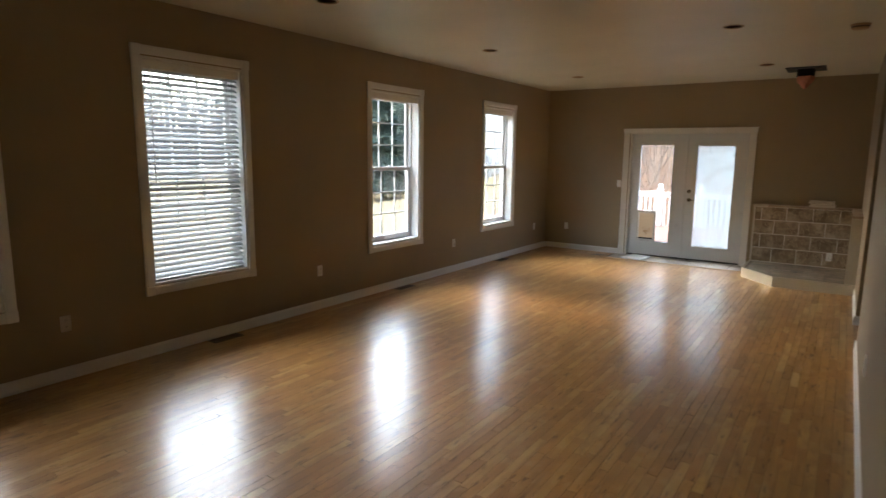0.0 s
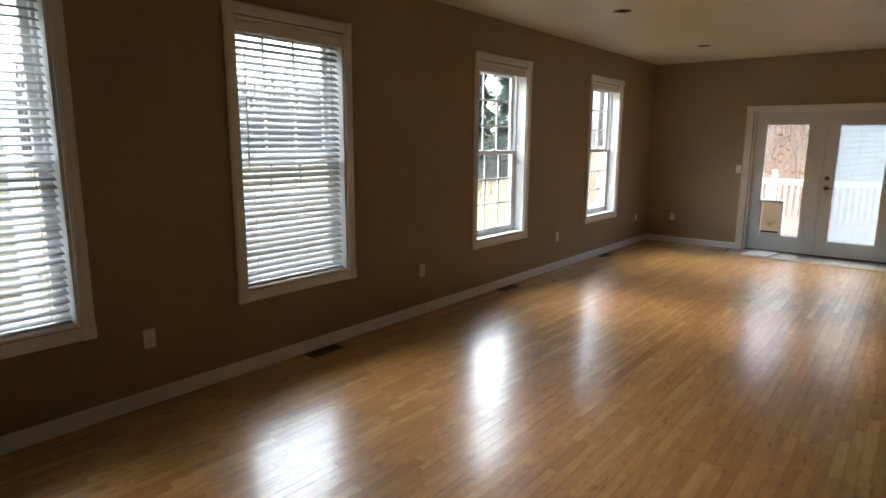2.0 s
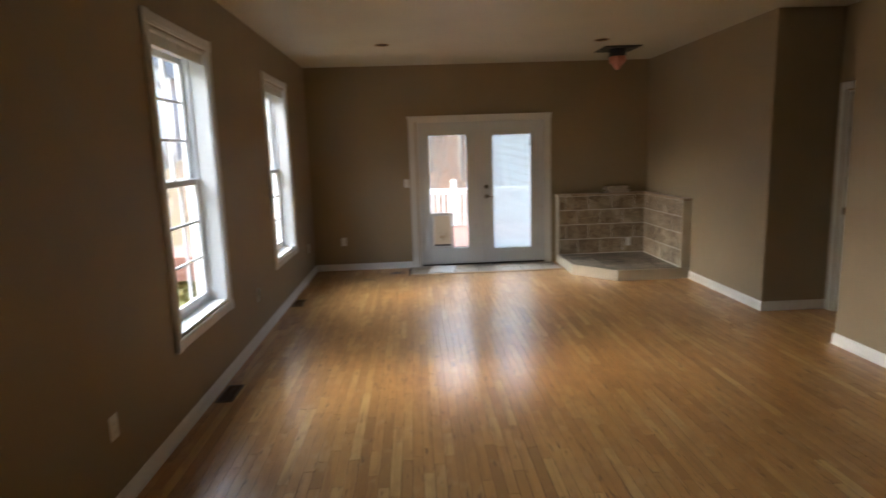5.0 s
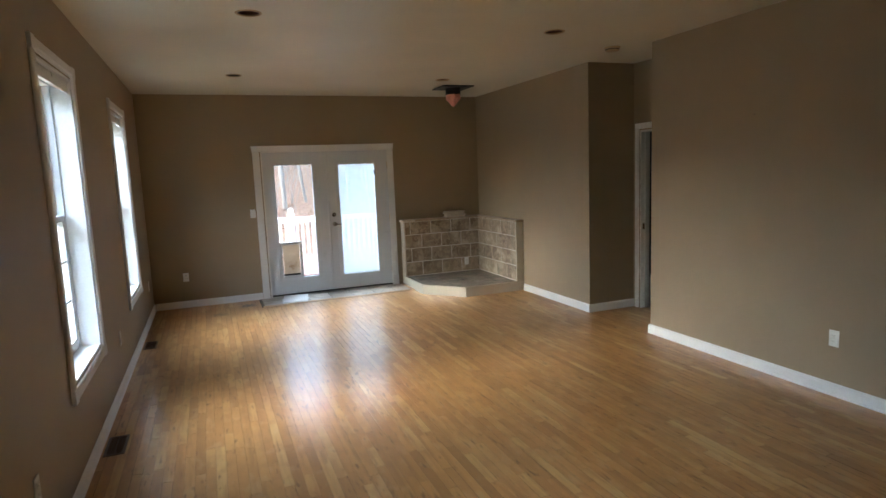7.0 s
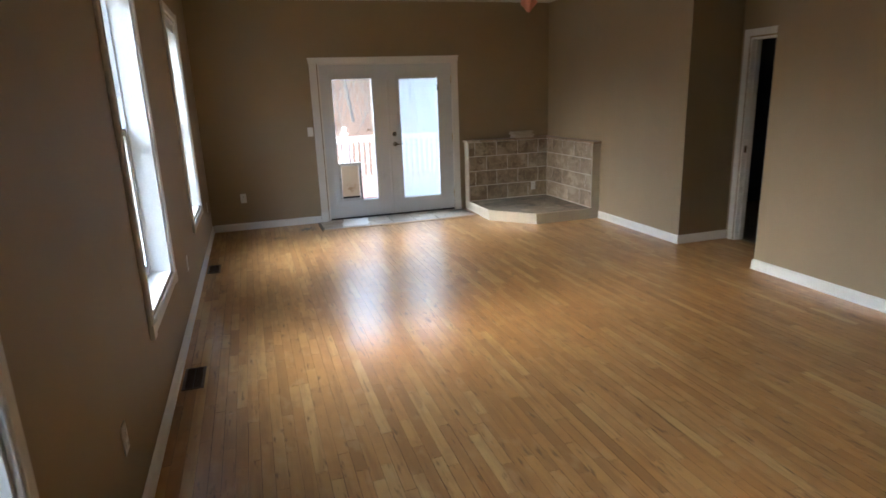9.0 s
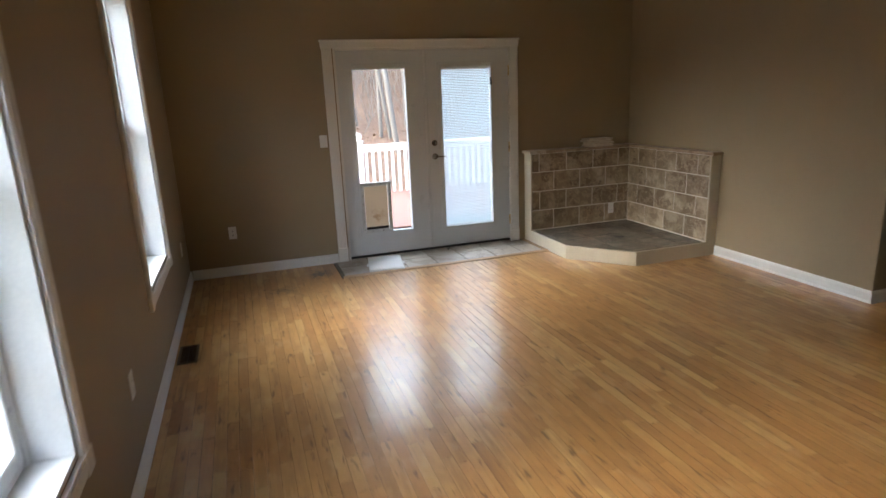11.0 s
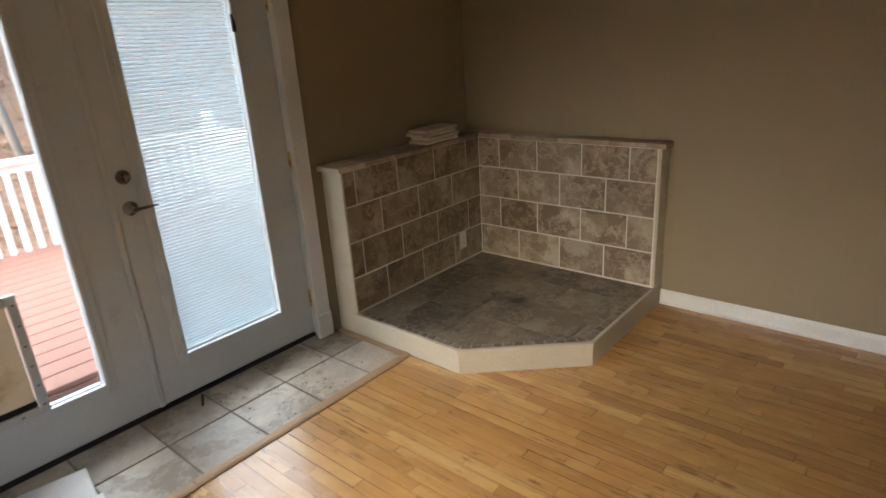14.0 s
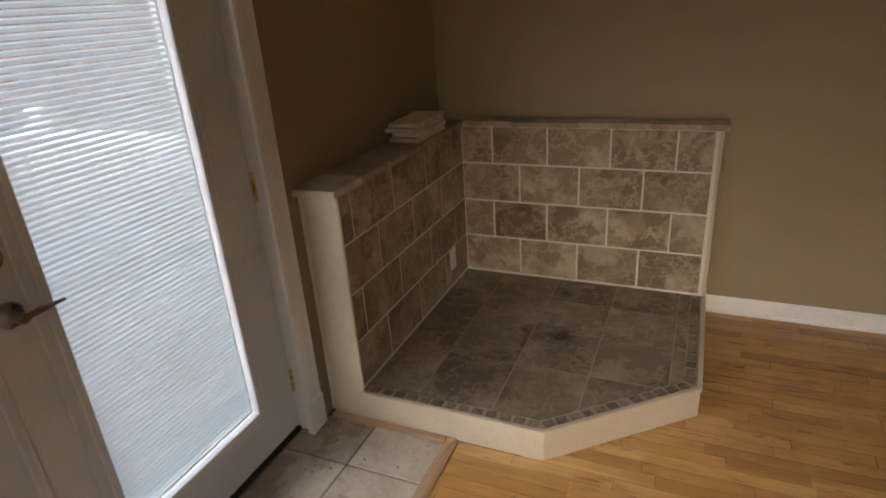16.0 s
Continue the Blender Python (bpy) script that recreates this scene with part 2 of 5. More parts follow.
M_UNDER = surface("subfloor", (0.05, 0.03, 0.018), (0.08, 0.05, 0.03), 0.9, 5, 60, 0.1)
M_GLASS = clear_glass("window_glass")
M_SLAT = thin_white("blind_slat", (0.57, 0.585, 0.59), 0.09)
M_MINI = thin_white("mini_blind_slat", (0.82, 0.90, 0.93), 0.62)
M_CORD = surface("blind_cord", (0.55, 0.54, 0.5), (0.65, 0.64, 0.6), 0.8, 10, 100, 0.1)
M_WALLTILE = stone_tile("hearth_wall_tile", (0.15, 0.095, 0.054), (0.31, 0.235, 0.155), (0.56, 0.465, 0.34), 0.42, 5.5)
M_HEARTH = stone_tile("hearth_floor_tile", (0.095, 0.072, 0.05), (0.235, 0.19, 0.138), (0.42, 0.352, 0.265), 0.42, 4, (((0.565, 10.01, 0.128), 0.09, 0.9), ((0.56, 10.05, 0.128), 0.22, 0.5), ((1.0, 10.08, 0.128), 0.075, 0.8), ((0.85, 10.35, 0.128), 0.26, 0.35)))
M_ENTRY = stone_tile("entry_tile", (0.25, 0.20, 0.145), (0.43, 0.37, 0.30), (0.55, 0.49, 0.41), 0.38, 6)
M_MOSAIC = stone_tile("mosaic_stone", (0.10, 0.075, 0.055), (0.20, 0.155, 0.115), (0.34, 0.27, 0.21), 0.5, 14)
M_HGROUT = surface("hearth_grout", (0.30, 0.25, 0.19), (0.40, 0.34, 0.27), 0.9, 12, 150, 0.3)
M_GROUT = surface("grout", (0.62, 0.57, 0.50), (0.74, 0.69, 0.61), 0.9, 12, 150, 0.3)
M_DGROUT = surface("dark_grout", (0.10, 0.085, 0.07), (0.17, 0.15, 0.125), 0.9, 12, 150, 0.3)
M_CAP = stone_tile("cap_stone", (0.28, 0.19, 0.125), (0.39, 0.29, 0.21), (0.52, 0.42, 0.32), 0.5, 9)
M_STRIP = surface("bare_reducer_wood", (0.36, 0.23, 0.13), (0.50, 0.34, 0.20), 0.55, 8, 60, 0.15, stretch=(1, 1, 1))
M_PLASTIC = surface("white_plastic", (0.74, 0.73, 0.70), (0.80, 0.79, 0.76), 0.35, 8, 120, 0.02)
M_IVORY = surface("aged_plastic", (0.36, 0.24, 0.12), (0.46, 0.32, 0.17), 0.45, 8, 120, 0.03)
M_SLOT = surface("dark_slot", (0.02, 0.02, 0.02), (0.04, 0.035, 0.03), 0.6, 20, 90, 0.05)
M_NICKEL = surface("satin_nickel", (0.27, 0.25, 0.23), (0.36, 0.34, 0.31), 0.28, 20, 200, 0.03, metal=1.0)
M_BRASS = surface("brass", (0.55, 0.38, 0.14), (0.68, 0.50, 0.22), 0.3, 30, 200, 0.05, metal=1.0)
M_BRONZE = surface("bronze_register", (0.09, 0.055, 0.035), (0.14, 0.09, 0.055), 0.4, 12, 90, 0.1, metal=0.6)
M_BLACK = surface("black_stove_metal", (0.014, 0.014, 0.015), (0.03, 0.03, 0.032), 0.5, 12, 120, 0.1, metal=0.5)
M_COPPER = surface("can_baffle", (0.07, 0.03, 0.014), (0.12, 0.05, 0.025), 0.45, 10, 80, 0.05)
M_PALE = stone_tile("pale_spare_tile", (0.50, 0.41, 0.31), (0.62, 0.53, 0.42), (0.72, 0.64, 0.53), 0.5, 9)
M_PINK = surface("pink_insulation", (0.55, 0.20, 0.14), (0.78, 0.36, 0.27), 0.9, 12, 60, 0.6)
M_GREY = surface("grey_plastic_frame", (0.52, 0.53, 0.53), (0.62, 0.63, 0.63), 0.4, 8, 100, 0.03)
M_FLAP = thin_white("flap_vinyl", (0.66, 0.57, 0.45), 0.34, 0.35, (((0.30, 0.17, 0.08), (-1.72, 10.88, 0.42), 0.055, 0.7), ((0.45, 0.30, 0.18), (-1.70, 10.88, 0.44), 0.11, 0.5)))
M_FOAM = surface("white_panel_plastic", (0.70, 0.70, 0.69), (0.77, 0.77, 0.76), 0.5, 9, 140, 0.06)
M_RUBBER = surface("black_rubber", (0.012, 0.012, 0.012), (0.03, 0.03, 0.03), 0.7, 20, 90, 0.1)


# ---- mesh helpers ----
def add_box(bm, lo, hi, bevel=0.0, seg=1, m=None):
    """A box from corner to corner, its edges rounded by bevel."""
    part = bmesh.new()
    bmesh.ops.create_cube(part, size=1.0)
    size, mid = [b - a for a, b in zip(lo, hi)], [(a + b) / 2 for a, b in zip(lo, hi)]
    bmesh.ops.scale(part, vec=size, verts=part.verts)
    bmesh.ops.translate(part, vec=mid, verts=part.verts)
    if bevel:
        bmesh.ops.bevel(part, geom=part.edges[:], offset=bevel, segments=seg, affect="EDGES", profile=0.5)
    if m is not None:
        bmesh.ops.transform(part, matrix=m, verts=part.verts)
    join(bm, part)


def join(bm, part):
    verts = {}
    for v in part.verts:
        verts[v] = bm.verts.new(v.co)
    for f in part.faces:
        nf = bm.faces.new([verts[v] for v in f.verts])
        nf.smooth = f.smooth
    part.free()


def lathe(bm, profile, steps=24, m=None, caps=True):
    """A turned shape: (radius, height) pairs round z."""
    part = bmesh.new()
    rings = []
    for r, z in profile:
        rings.append([part.verts.new((r * math.cos(2 * math.pi * k / steps), r * math.sin(2 * math.pi * k / steps), z)) for k in range(steps)])
    for a, b in zip(rings, rings[1:]):
        for k in range(steps):
            f = part.faces.new((a[k], a[(k + 1) % steps], b[(k + 1) % steps], b[k]))
            f.smooth = True
    if caps:
        part.faces.new(rings[-1])
        part.faces.new(rings[0][::-1])
    if m is not None:
        bmesh.ops.transform(part, matrix=m, verts=part.verts)
    join(bm, part)


def prism(bm, outline, z0, z1):
    low = [bm.verts.new((x, y, z0)) for x, y in outline]
    high = [bm.verts.new((x, y, z1)) for x, y in outline]
    n = len(outline)
    for k in range(n):
        bm.faces.new((low[k], low[(k + 1) % n], high[(k + 1) % n], high[k]))
    bm.faces.new(high)
    bm.faces.new(low[::-1])


def mesh_from(bm, name, mat):
    bmesh.ops.recalc_face_normals(bm, faces=bm.faces[:])
    data = bpy.data.meshes.new(name)
    bm.to_mesh(data)
    bm.free()
    data.materials.append(mat)
    return data


def part(name, bm, mat, parent=None, m=None, label=""):
    """A mesh object; a child of parent where one is given."""
    ob = new(name, mesh_from(bm, name, mat))
    if parent is not None:
        ob.parent = parent
    if m is not None:
        ob.matrix_basis = m
    if label:
        ob["label"] = label
    return ob


def shared(name, data, parent, m):
    ob = new(name, data)
    ob.parent = parent
    ob.matrix_basis = m
    return ob


def box_part(name, lo, hi, mat, parent=None, bevel=0.002, label=""):
    bm = bmesh.new()
    add_box(bm, lo, hi, bevel)
    return part(name, bm, mat, parent, label=label)


def wall_cells(us, zs, open_cell, place, d0, d1):
    """A wall of cells with openings. place(u, d, z) gives a corner; only outer faces are made."""
    bm = bmesh.new()
    nu, nz = len(us) - 1, len(zs) - 1
    solid = {(i, k) for i in range(nu) for k in range(nz) if not open_cell((us[i] + us[i + 1]) / 2, (zs[k] + zs[k + 1]) / 2)}
    def face(*ps):
        bm.faces.new([bm.verts.new(place(*p)) for p in ps])
    for i, k in solid:
        a, b, p, q = us[i], us[i + 1], zs[k], zs[k + 1]
        face((a, d0, p), (b, d0, p), (b, d0, q), (a, d0, q))
        face((a, d1, p), (a, d1, q), (b, d1, q), (b, d1, p))
        if (i - 1, k) not in solid:
            face((a, d0, p), (a, d0, q), (a, d1, q), (a, d1, p))
        if (i + 1, k) not in solid:
            face((b, d0, p), (b, d1, p), (b, d1, q), (b, d0, q))
        if (i, k - 1) not in solid:
            face((a, d0, p), (a, d1, p), (b, d1, p), (b, d0, p))
        if (i, k + 1) not in solid:
            face((a, d0, q), (b, d0, q), (b, d1, q), (a, d1, q))
    bmesh.ops.remove_doubles(bm, verts=bm.verts[:], dist=0.0005)
    return bm


# ---- plan ----
XW, XE, YN, YS, CEIL = -3.54, 1.245, 10.835, -2.0, 2.815
XB, AY0, AY1 = 1.87, 6.87, 7.885            # recess towards the dark room
WIN_Y = (1.765, 3.735, 6.42, 8.99)          # window centres
WIN_HALF, WIN_Z0, WIN_Z1 = 0.465, 0.575, 2.385
DOOR_X0, DOOR_X1, DOOR_TOP = -2.045, -0.20, 2.065
RX0, RX1, RY0, RY1 = 1.99, 5.2, 5.2, 9.4    # dark room

# ---- walls, ceiling ----
us = sorted({YS - 0.15, YN + 0.2, *(c + s * WIN_HALF for c in WIN_Y for s in (-1, 1))})
bm = wall_cells(us, [-0.6, WIN_Z0, WIN_Z1, 3.0], lambda u, z: WIN_Z0 < z < WIN_Z1 and any(abs(u - c) < WIN_HALF for c in WIN_Y), lambda u, d, z: (d, u, z), XW, XW - 0.22)
tagged(part("wall_west", bm, M_WALL), "tan painted wall with four tall white-trimmed windows", "wall", kind="structure")
bm = wall_cells([XW, DOOR_X0, DOOR_X1, XE], [-0.6, 0.0, DOOR_TOP, 3.0], lambda u, z: DOOR_X0 < u < DOOR_X1 and 0 < z < DOOR_TOP, lambda u, d, z: (u, d, z), YN, YN + 0.2)
tagged(part("wall_north", bm, M_WALL), "tan painted wall around the white french doors", "wall", kind="structure")
bm = bmesh.new()
add_box(bm, (XE, YS - 0.15, -0.3), (XB - 0.001, AY0, 3.0))
tagged(part("wall_east_1", bm, M_WALL), "long tan painted side wall with white baseboard", "wall", kind="structure")
bm = bmesh.new()
add_box(bm, (XE, AY1, -0.3), (XB - 0.001, YN + 0.2, 3.0))
tagged(part("wall_east_2", bm, M_WALL), "tan painted wall beside the tiled hearth corner", "wall", kind="structure")
bm = wall_cells([YS - 0.15, 6.975, 7.775, YN + 0.2], [-0.3, 0.0, 2.06, 3.0], lambda u, z: 6.975 < u < 7.775 and 0 < z < 2.06, lambda u, d, z: (d, u, z), XB, XB + 0.12)
tagged(part("wall_recess", bm, M_WALL), "tan painted recess wall with a doorway", "wall", kind="structure")
bm = bmesh.new()
add_box(bm, (XW, YS - 0.15, -0.3), (XE, YS, 3.0))
tagged(part("wall_south", bm, M_WALL), "plain tan painted wall closing the room", "wall", kind="structure")
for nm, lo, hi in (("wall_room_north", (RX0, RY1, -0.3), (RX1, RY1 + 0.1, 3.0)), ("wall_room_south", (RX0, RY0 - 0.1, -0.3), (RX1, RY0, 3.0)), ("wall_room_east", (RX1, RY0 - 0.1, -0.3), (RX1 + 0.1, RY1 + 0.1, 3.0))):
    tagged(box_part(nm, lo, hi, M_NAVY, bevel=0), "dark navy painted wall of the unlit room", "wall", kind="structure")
tagged(box_part("floor_room", (RX0 - 0.12, RY0, -0.1), (RX1, RY1, -0.002), surface("grey_carpet", (0.22, 0.2, 0.18), (0.3, 0.28, 0.25), 0.95, 8, 300, 0.4), bevel=0), "grey carpeted floor of the unlit room", "floor", kind="structure")

CANS = [(-2.40, 4.15), (-2.395, 6.655), (-2.39, 9.24), (0.068, 6.70), (0.07, 9.26)]
CAN_R = 0.078
bm = bmesh.new()
def loop_edges(points):
    vs = [bm.verts.new((x, y, CEIL)) for x, y in points]
    return [bm.edges.new((vs[k], vs[(k + 1) % len(vs)])) for k in range(len(vs))]
edges = loop_edges([(XW - 0.2, YS - 0.15), (RX1 + 0.1, YS - 0.15), (RX1 + 0.1, YN + 0.2), (XW - 0.2, YN + 0.2)])
for cx, cy in CANS:
    edges += loop_edges([(cx + CAN_R * math.cos(math.pi * k / 12), cy + CAN_R * math.sin(math.pi * k / 12)) for k in range(24)])
bmesh.ops.triangle_fill(bm, edges=edges, use_beauty=True)
tagged(part("ceiling", bm, M_CEIL), "flat cream painted ceiling with recessed light holes", "ceiling", kind="structure")
tagged(box_part("roof_slab", (XW - 0.25, YS - 0.2, 3.01), (RX1 + 0.15, YN + 0.25, 3.2), M_UNDER, bevel=0), "roof deck above the ceiling", "roof", kind="structure")


def recessed_can(cx, cy):
    ob = new("recessed_light")
    ob.matrix_basis = pose(cx, cy, CEIL)
    bm = bmesh.new()
    lathe(bm, [(CAN_R + 0.012, -0.001), (CAN_R + 0.010, -0.005), (CAN_R - 0.004, -0.006), (CAN_R - 0.006, 0.004), (CAN_R + 0.001, 0.006)], 28, None, False)
    part("trim_ring", bm, M_IVORY, ob)
    bm = bmesh.new()
    lathe(bm, [(CAN_R - 0.006, 0.004), (CAN_R - 0.012, 0.05), (CAN_R - 0.02, 0.13), (0.004, 0.135), (0.004, 0.14), (CAN_R + 0.002, 0.14), (CAN_R + 0.002, 0.005)], 28, None, False)
    part("baffle", bm, M_COPPER, ob)
    return tagged(ob, "round recessed ceiling light with a brown baffle, unlit", "ceiling light", "recessed lights in the ceiling")


for cx, cy in CANS:
    recessed_can(cx, cy)


# ---- baseboards ----
def baseboard(nm, run, depth):
    """run: the line on the floor from (x, y) to (x, y); depth: the side it stands out to."""
    (x0, y0), (x1, y1) = run
    dx, dy = depth
    bm = bmesh.new()
    profile = [(0, 0), (0.018, 0), (0.018, 0.012), (0.013, 0.016), (0.013, 0.072), (0.009, 0.083), (0.004, 0.092), (0, 0.092)]
    rows = [[bm.verts.new((x + dx * d, y + dy * d, z)) for d, z in profile] for x, y in ((x0, y0), (x1, y1))]
    n = len(profile)
    for k in range(n):
        bm.faces.new((rows[0][k], rows[0][(k + 1) % n], rows[1][(k + 1) % n], rows[1][k]))
    bm.faces.new(rows[0])
    bm.faces.new(rows[1][::-1])
    tagged(part(nm, bm, M_TRIM), "white painted baseboard along the tan wall", "baseboard", kind="structure")


baseboard("baseboard_west", ((XW, YS), (XW, YN)), (1, 0))
baseboard("baseboard_north", ((XW + 0.018, YN), (-2.155, YN)), (0, -1))
baseboard("baseboard_east_1", ((XE, YS), (XE, AY0)), (-1, 0))
baseboard("baseboard_east_2", ((XE, AY1), (XE, 9.408)), (-1, 0))
baseboard("baseboard_recess_1", ((XE - 0.018, AY1), (XB, AY1)), (0, -1))
baseboard("baseboard_recess_2", ((XE - 0.018, AY0), (XB, AY0)), (0, 1))
baseboard("baseboard_south", ((XW + 0.018, YS), (XE - 0.018, YS)), (0, 1))


# ---- windows ----
def casing_frame(parent, c):
    """Flat casing with a block at each corner."""
    o, w = 0.535, 0.07
    z0, z1 = 0.50, 2.465
    for y0, y1 in ((c - o, c - o + w), (c + o - w, c + o)):
        bm = bmesh.new()
        add_box(bm, (XW, y0, z0 + w), (XW + 0.017, y1, z1 - w), 0.003)
        add_box(bm, (XW + 0.012, y0 + 0.012, z0 + w + 0.002), (XW + 0.021, y1 - 0.012, z1 - w - 0.002), 0.003)
        part("casing_side", bm, M_TRIM, parent)
    for p, q in ((z0, z0 + w), (z1 - w, z1)):
        bm = bmesh.new()
        add_box(bm, (XW, c - o + w, p), (XW + 0.017, c + o - w, q), 0.003)
        add_box(bm, (XW + 0.012, c - o + w + 0.002, p + 0.012), (XW + 0.021, c + o - w - 0.002, q - 0.012), 0.003)
        part("casing_rail", bm, M_TRIM, parent)
        for y in (c - o, c + o - w):
            bm = bmesh.new()
            add_box(bm, (XW, y - 0.003, p - 0.003), (XW + 0.023, y + w + 0.003, q + 0.003), 0.003)
            part("corner_block", bm, M_TRIM, parent)


def sash(parent, c, z0, z1, x, nm):
    """A sash of three by three panes with muntins."""
    h, st = WIN_HALF - 0.035, 0.042
    bm = bmesh.new()
    for y0, y1 in ((c - h, c - h + st), (c + h - st, c + h)):
        add_box(bm, (x - 0.03, y0, z0), (x, y1, z1), 0.003)
    add_box(bm, (x - 0.029, c - h + st - 0.002, z0), (x - 0.001, c + h - st + 0.002, z0 + 0.05), 0.003)
    add_box(bm, (x - 0.029, c - h + st - 0.002, z1 - 0.042), (x - 0.001, c + h - st + 0.002, z1), 0.003)
    part("sash_" + nm, bm, M_VINYL, parent)
    bm = bmesh.new()
    ya, yb, za, zb = c - h + st, c + h - st, z0 + 0.05, z1 - 0.042
    for k in (1, 2):
        y, z = ya + (yb - ya) * k / 3, za + (zb - za) * k / 3
        add_box(bm, (x - 0.024, y - 0.009, za), (x - 0.006, y + 0.009, zb), 0.003)
        add_box(bm, (x - 0.023, ya, z - 0.009), (x - 0.007, yb, z + 0.009), 0.003)
    part("muntins", bm, M_VINYL, parent)
    pw, ph = (yb - ya) / 3, (zb - za) / 3
    bm = bmesh.new()
    add_box(bm, (-0.002, -pw / 2, -ph / 2), (0.002, pw / 2, ph / 2))
    data = mesh_from(bm, "pane", M_GLASS)
    for i in range(3):
        for k in range(3):
            p = shared("pane", data, parent, pose(x - 0.015, ya + pw * (i + 0.5), za + ph * (k + 0.5)))
            p.visible_shadow = False


def window(number, c, label):
    ob = new("window_%d" % number)
    ob.matrix_basis = Matrix.Identity(4)
    casing_frame(ob, c)
    bm = bmesh.new()
    xo = XW - 0.215
    t = 0.018
    add_box(bm, (xo, c - WIN_HALF, WIN_Z0), (XW + 0.002, c - WIN_HALF + t, WIN_Z1), 0.001)
    add_box(bm, (xo, c + WIN_HALF - t, WIN_Z0), (XW + 0.002, c + WIN_HALF, WIN_Z1), 0.001)
    add_box(bm, (xo, c - WIN_HALF + t, WIN_Z1 - t), (XW + 0.002, c + WIN_HALF - t, WIN_Z1), 0.001)
    part("jamb", bm, M_TRIM, ob)
    bm = bmesh.new()
    add_box(bm, (xo, c - WIN_HALF + t, WIN_Z0), (XW + 0.002, c + WIN_HALF - t, WIN_Z0 + t), 0.002)
    part("sill", bm, M_TRIM, ob)
    bm = bmesh.new()
    for s in (-1, 1):
        y = c + s * (WIN_HALF - t - 0.009)
        add_box(bm, (XW - 0.20, y - 0.009, WIN_Z0 + t), (XW - 0.115, y + 0.009, WIN_Z1 - t), 0.002)
    add_box(bm, (XW - 0.20, c - WIN_HALF + 0.036, WIN_Z1 - t - 0.03), (XW - 0.115, c + WIN_HALF - 0.036, WIN_Z1 - t), 0.002)
    add_box(bm, (XW - 0.20, c - WIN_HALF + 0.036, WIN_Z0 + t), (XW - 0.125, c + WIN_HALF - 0.036, WIN_Z0 + t + 0.02), 0.002)
    part("frame", bm, M_VINYL, ob)
    sash(ob, c, 1.455, WIN_Z1 - 0.048, XW - 0.158, "upper")
    sash(ob, c, WIN_Z0 + 0.038, 1.50, XW - 0.122, "lower")
    bm = bmesh.new()
    add_box(bm, (XW - 0.135, c - 0.03, 1.50), (XW - 0.11, c + 0.03, 1.512), 0.003)
    lathe(bm, [(0.011, 0), (0.011, 0.012), (0.006, 0.016)], 12, pose(XW - 0.122, c, 1.51))
    part("sash_lock", bm, M_VINYL, ob)
    return tagged(ob, label, "window", "windows along the wall", "structure")


window(1, WIN_Y[0], "white nine-over-nine sash window behind lowered white blinds")
window(2, WIN_Y[1], "white nine-over-nine sash window behind lowered white blinds")
window(3, WIN_Y[2], "white nine-over-nine sash window with deep white reveal")
window(4, WIN_Y[3], "white nine-over-nine sash window with deep white reveal")


def headrail(parent, c):
    bm = bmesh.new()
    h = WIN_HALF - 0.022
    add_box(bm, (XW - 0.085, c - h, 2.325), (XW - 0.03, c + h, 2.366), 0.003)
    part("headrail", bm, M_PLASTIC, parent)
    bm = bmesh.new()
    add_box(bm, (XW - 0.028, c - h, 2.292), (XW - 0.016, c + h, 2.364), 0.004, 2)
    add_box(bm, (XW - 0.03, c - h, 2.30), (XW - 0.024, c + h, 2.357))
    part("valance", bm, M_PLASTIC, parent)


def lowered_blind(c, tilt):
    ob = new("window_blind")
    headrail(ob, c)
    h = WIN_HALF - 0.026
    bm = bmesh.new()
    rows = []
    for k in range(5):
        s = (k / 4 - 0.5) * 0.05
        crown = 0.0025 * (1 - (k / 2 - 1) ** 2)
        rows.append([bm.verts.new((s, y, crown + e)) for y in (-h, h) for e in (0, 0.0028)])
    for a, b in zip(rows, rows[1:]):
        bm.faces.new((a[1], b[1], b[3], a[3]))
        bm.faces.new((a[0], a[2], b[2], b[0]))
        bm.faces.new((a[0], b[0], b[1], a[1]))
        bm.faces.new((a[2], a[3], b[3], b[2]))
    bm.faces.new((rows[0][0], rows[0][1], rows[0][3], rows[0][2]))
    bm.faces.new((rows[-1][0], rows[-1][2], rows[-1][3], rows[-1][1]))
    data = mesh_from(bm, "slat", M_SLAT)
    n, step, low = 38, 0.0445, 0.637
    for k in range(n):
        droop = random.uniform(-0.8, 0.8)
        shared("slat", data, ob, pose(XW - 0.057, c, low + k * step, random.uniform(-0.12, 0.12), tilt + droop, 0))
    bm = bmesh.new()
    add_box(bm, (XW - 0.082, c - h, 0.598), (XW - 0.032, c + h, 0.614), 0.004, 2)
    part("bottom_rail", bm, M_SLAT, ob)
    bm = bmesh.new()
    for y in (c - 0.34, c, c + 0.34):
        for x in (XW - 0.0835, XW - 0.0305):
            add_box(bm, (x - 0.0008, y - 0.0012, 0.61), (x + 0.0008, y + 0.0012, 2.33))
    part("ladder_cord", bm, M_CORD, ob)
    bm = bmesh.new()
    lathe(bm, [(0.003, 0), (0.0045, 0.01), (0.004, 0.9), (0.003, 0.91)], 8, pose(XW - 0.018, c - h + 0.06, 1.40))
    part("tilt_wand", bm, M_CORD, ob)
    tagged(ob, "lowered white two-inch slat blind in the window reveal", "blind", "window blinds")


def raised_blind(c):
    ob = new("window_blind")
    headrail(ob, c)
    tagged(ob, "white blind headrail and valance at the window top", "blind", "window blinds")


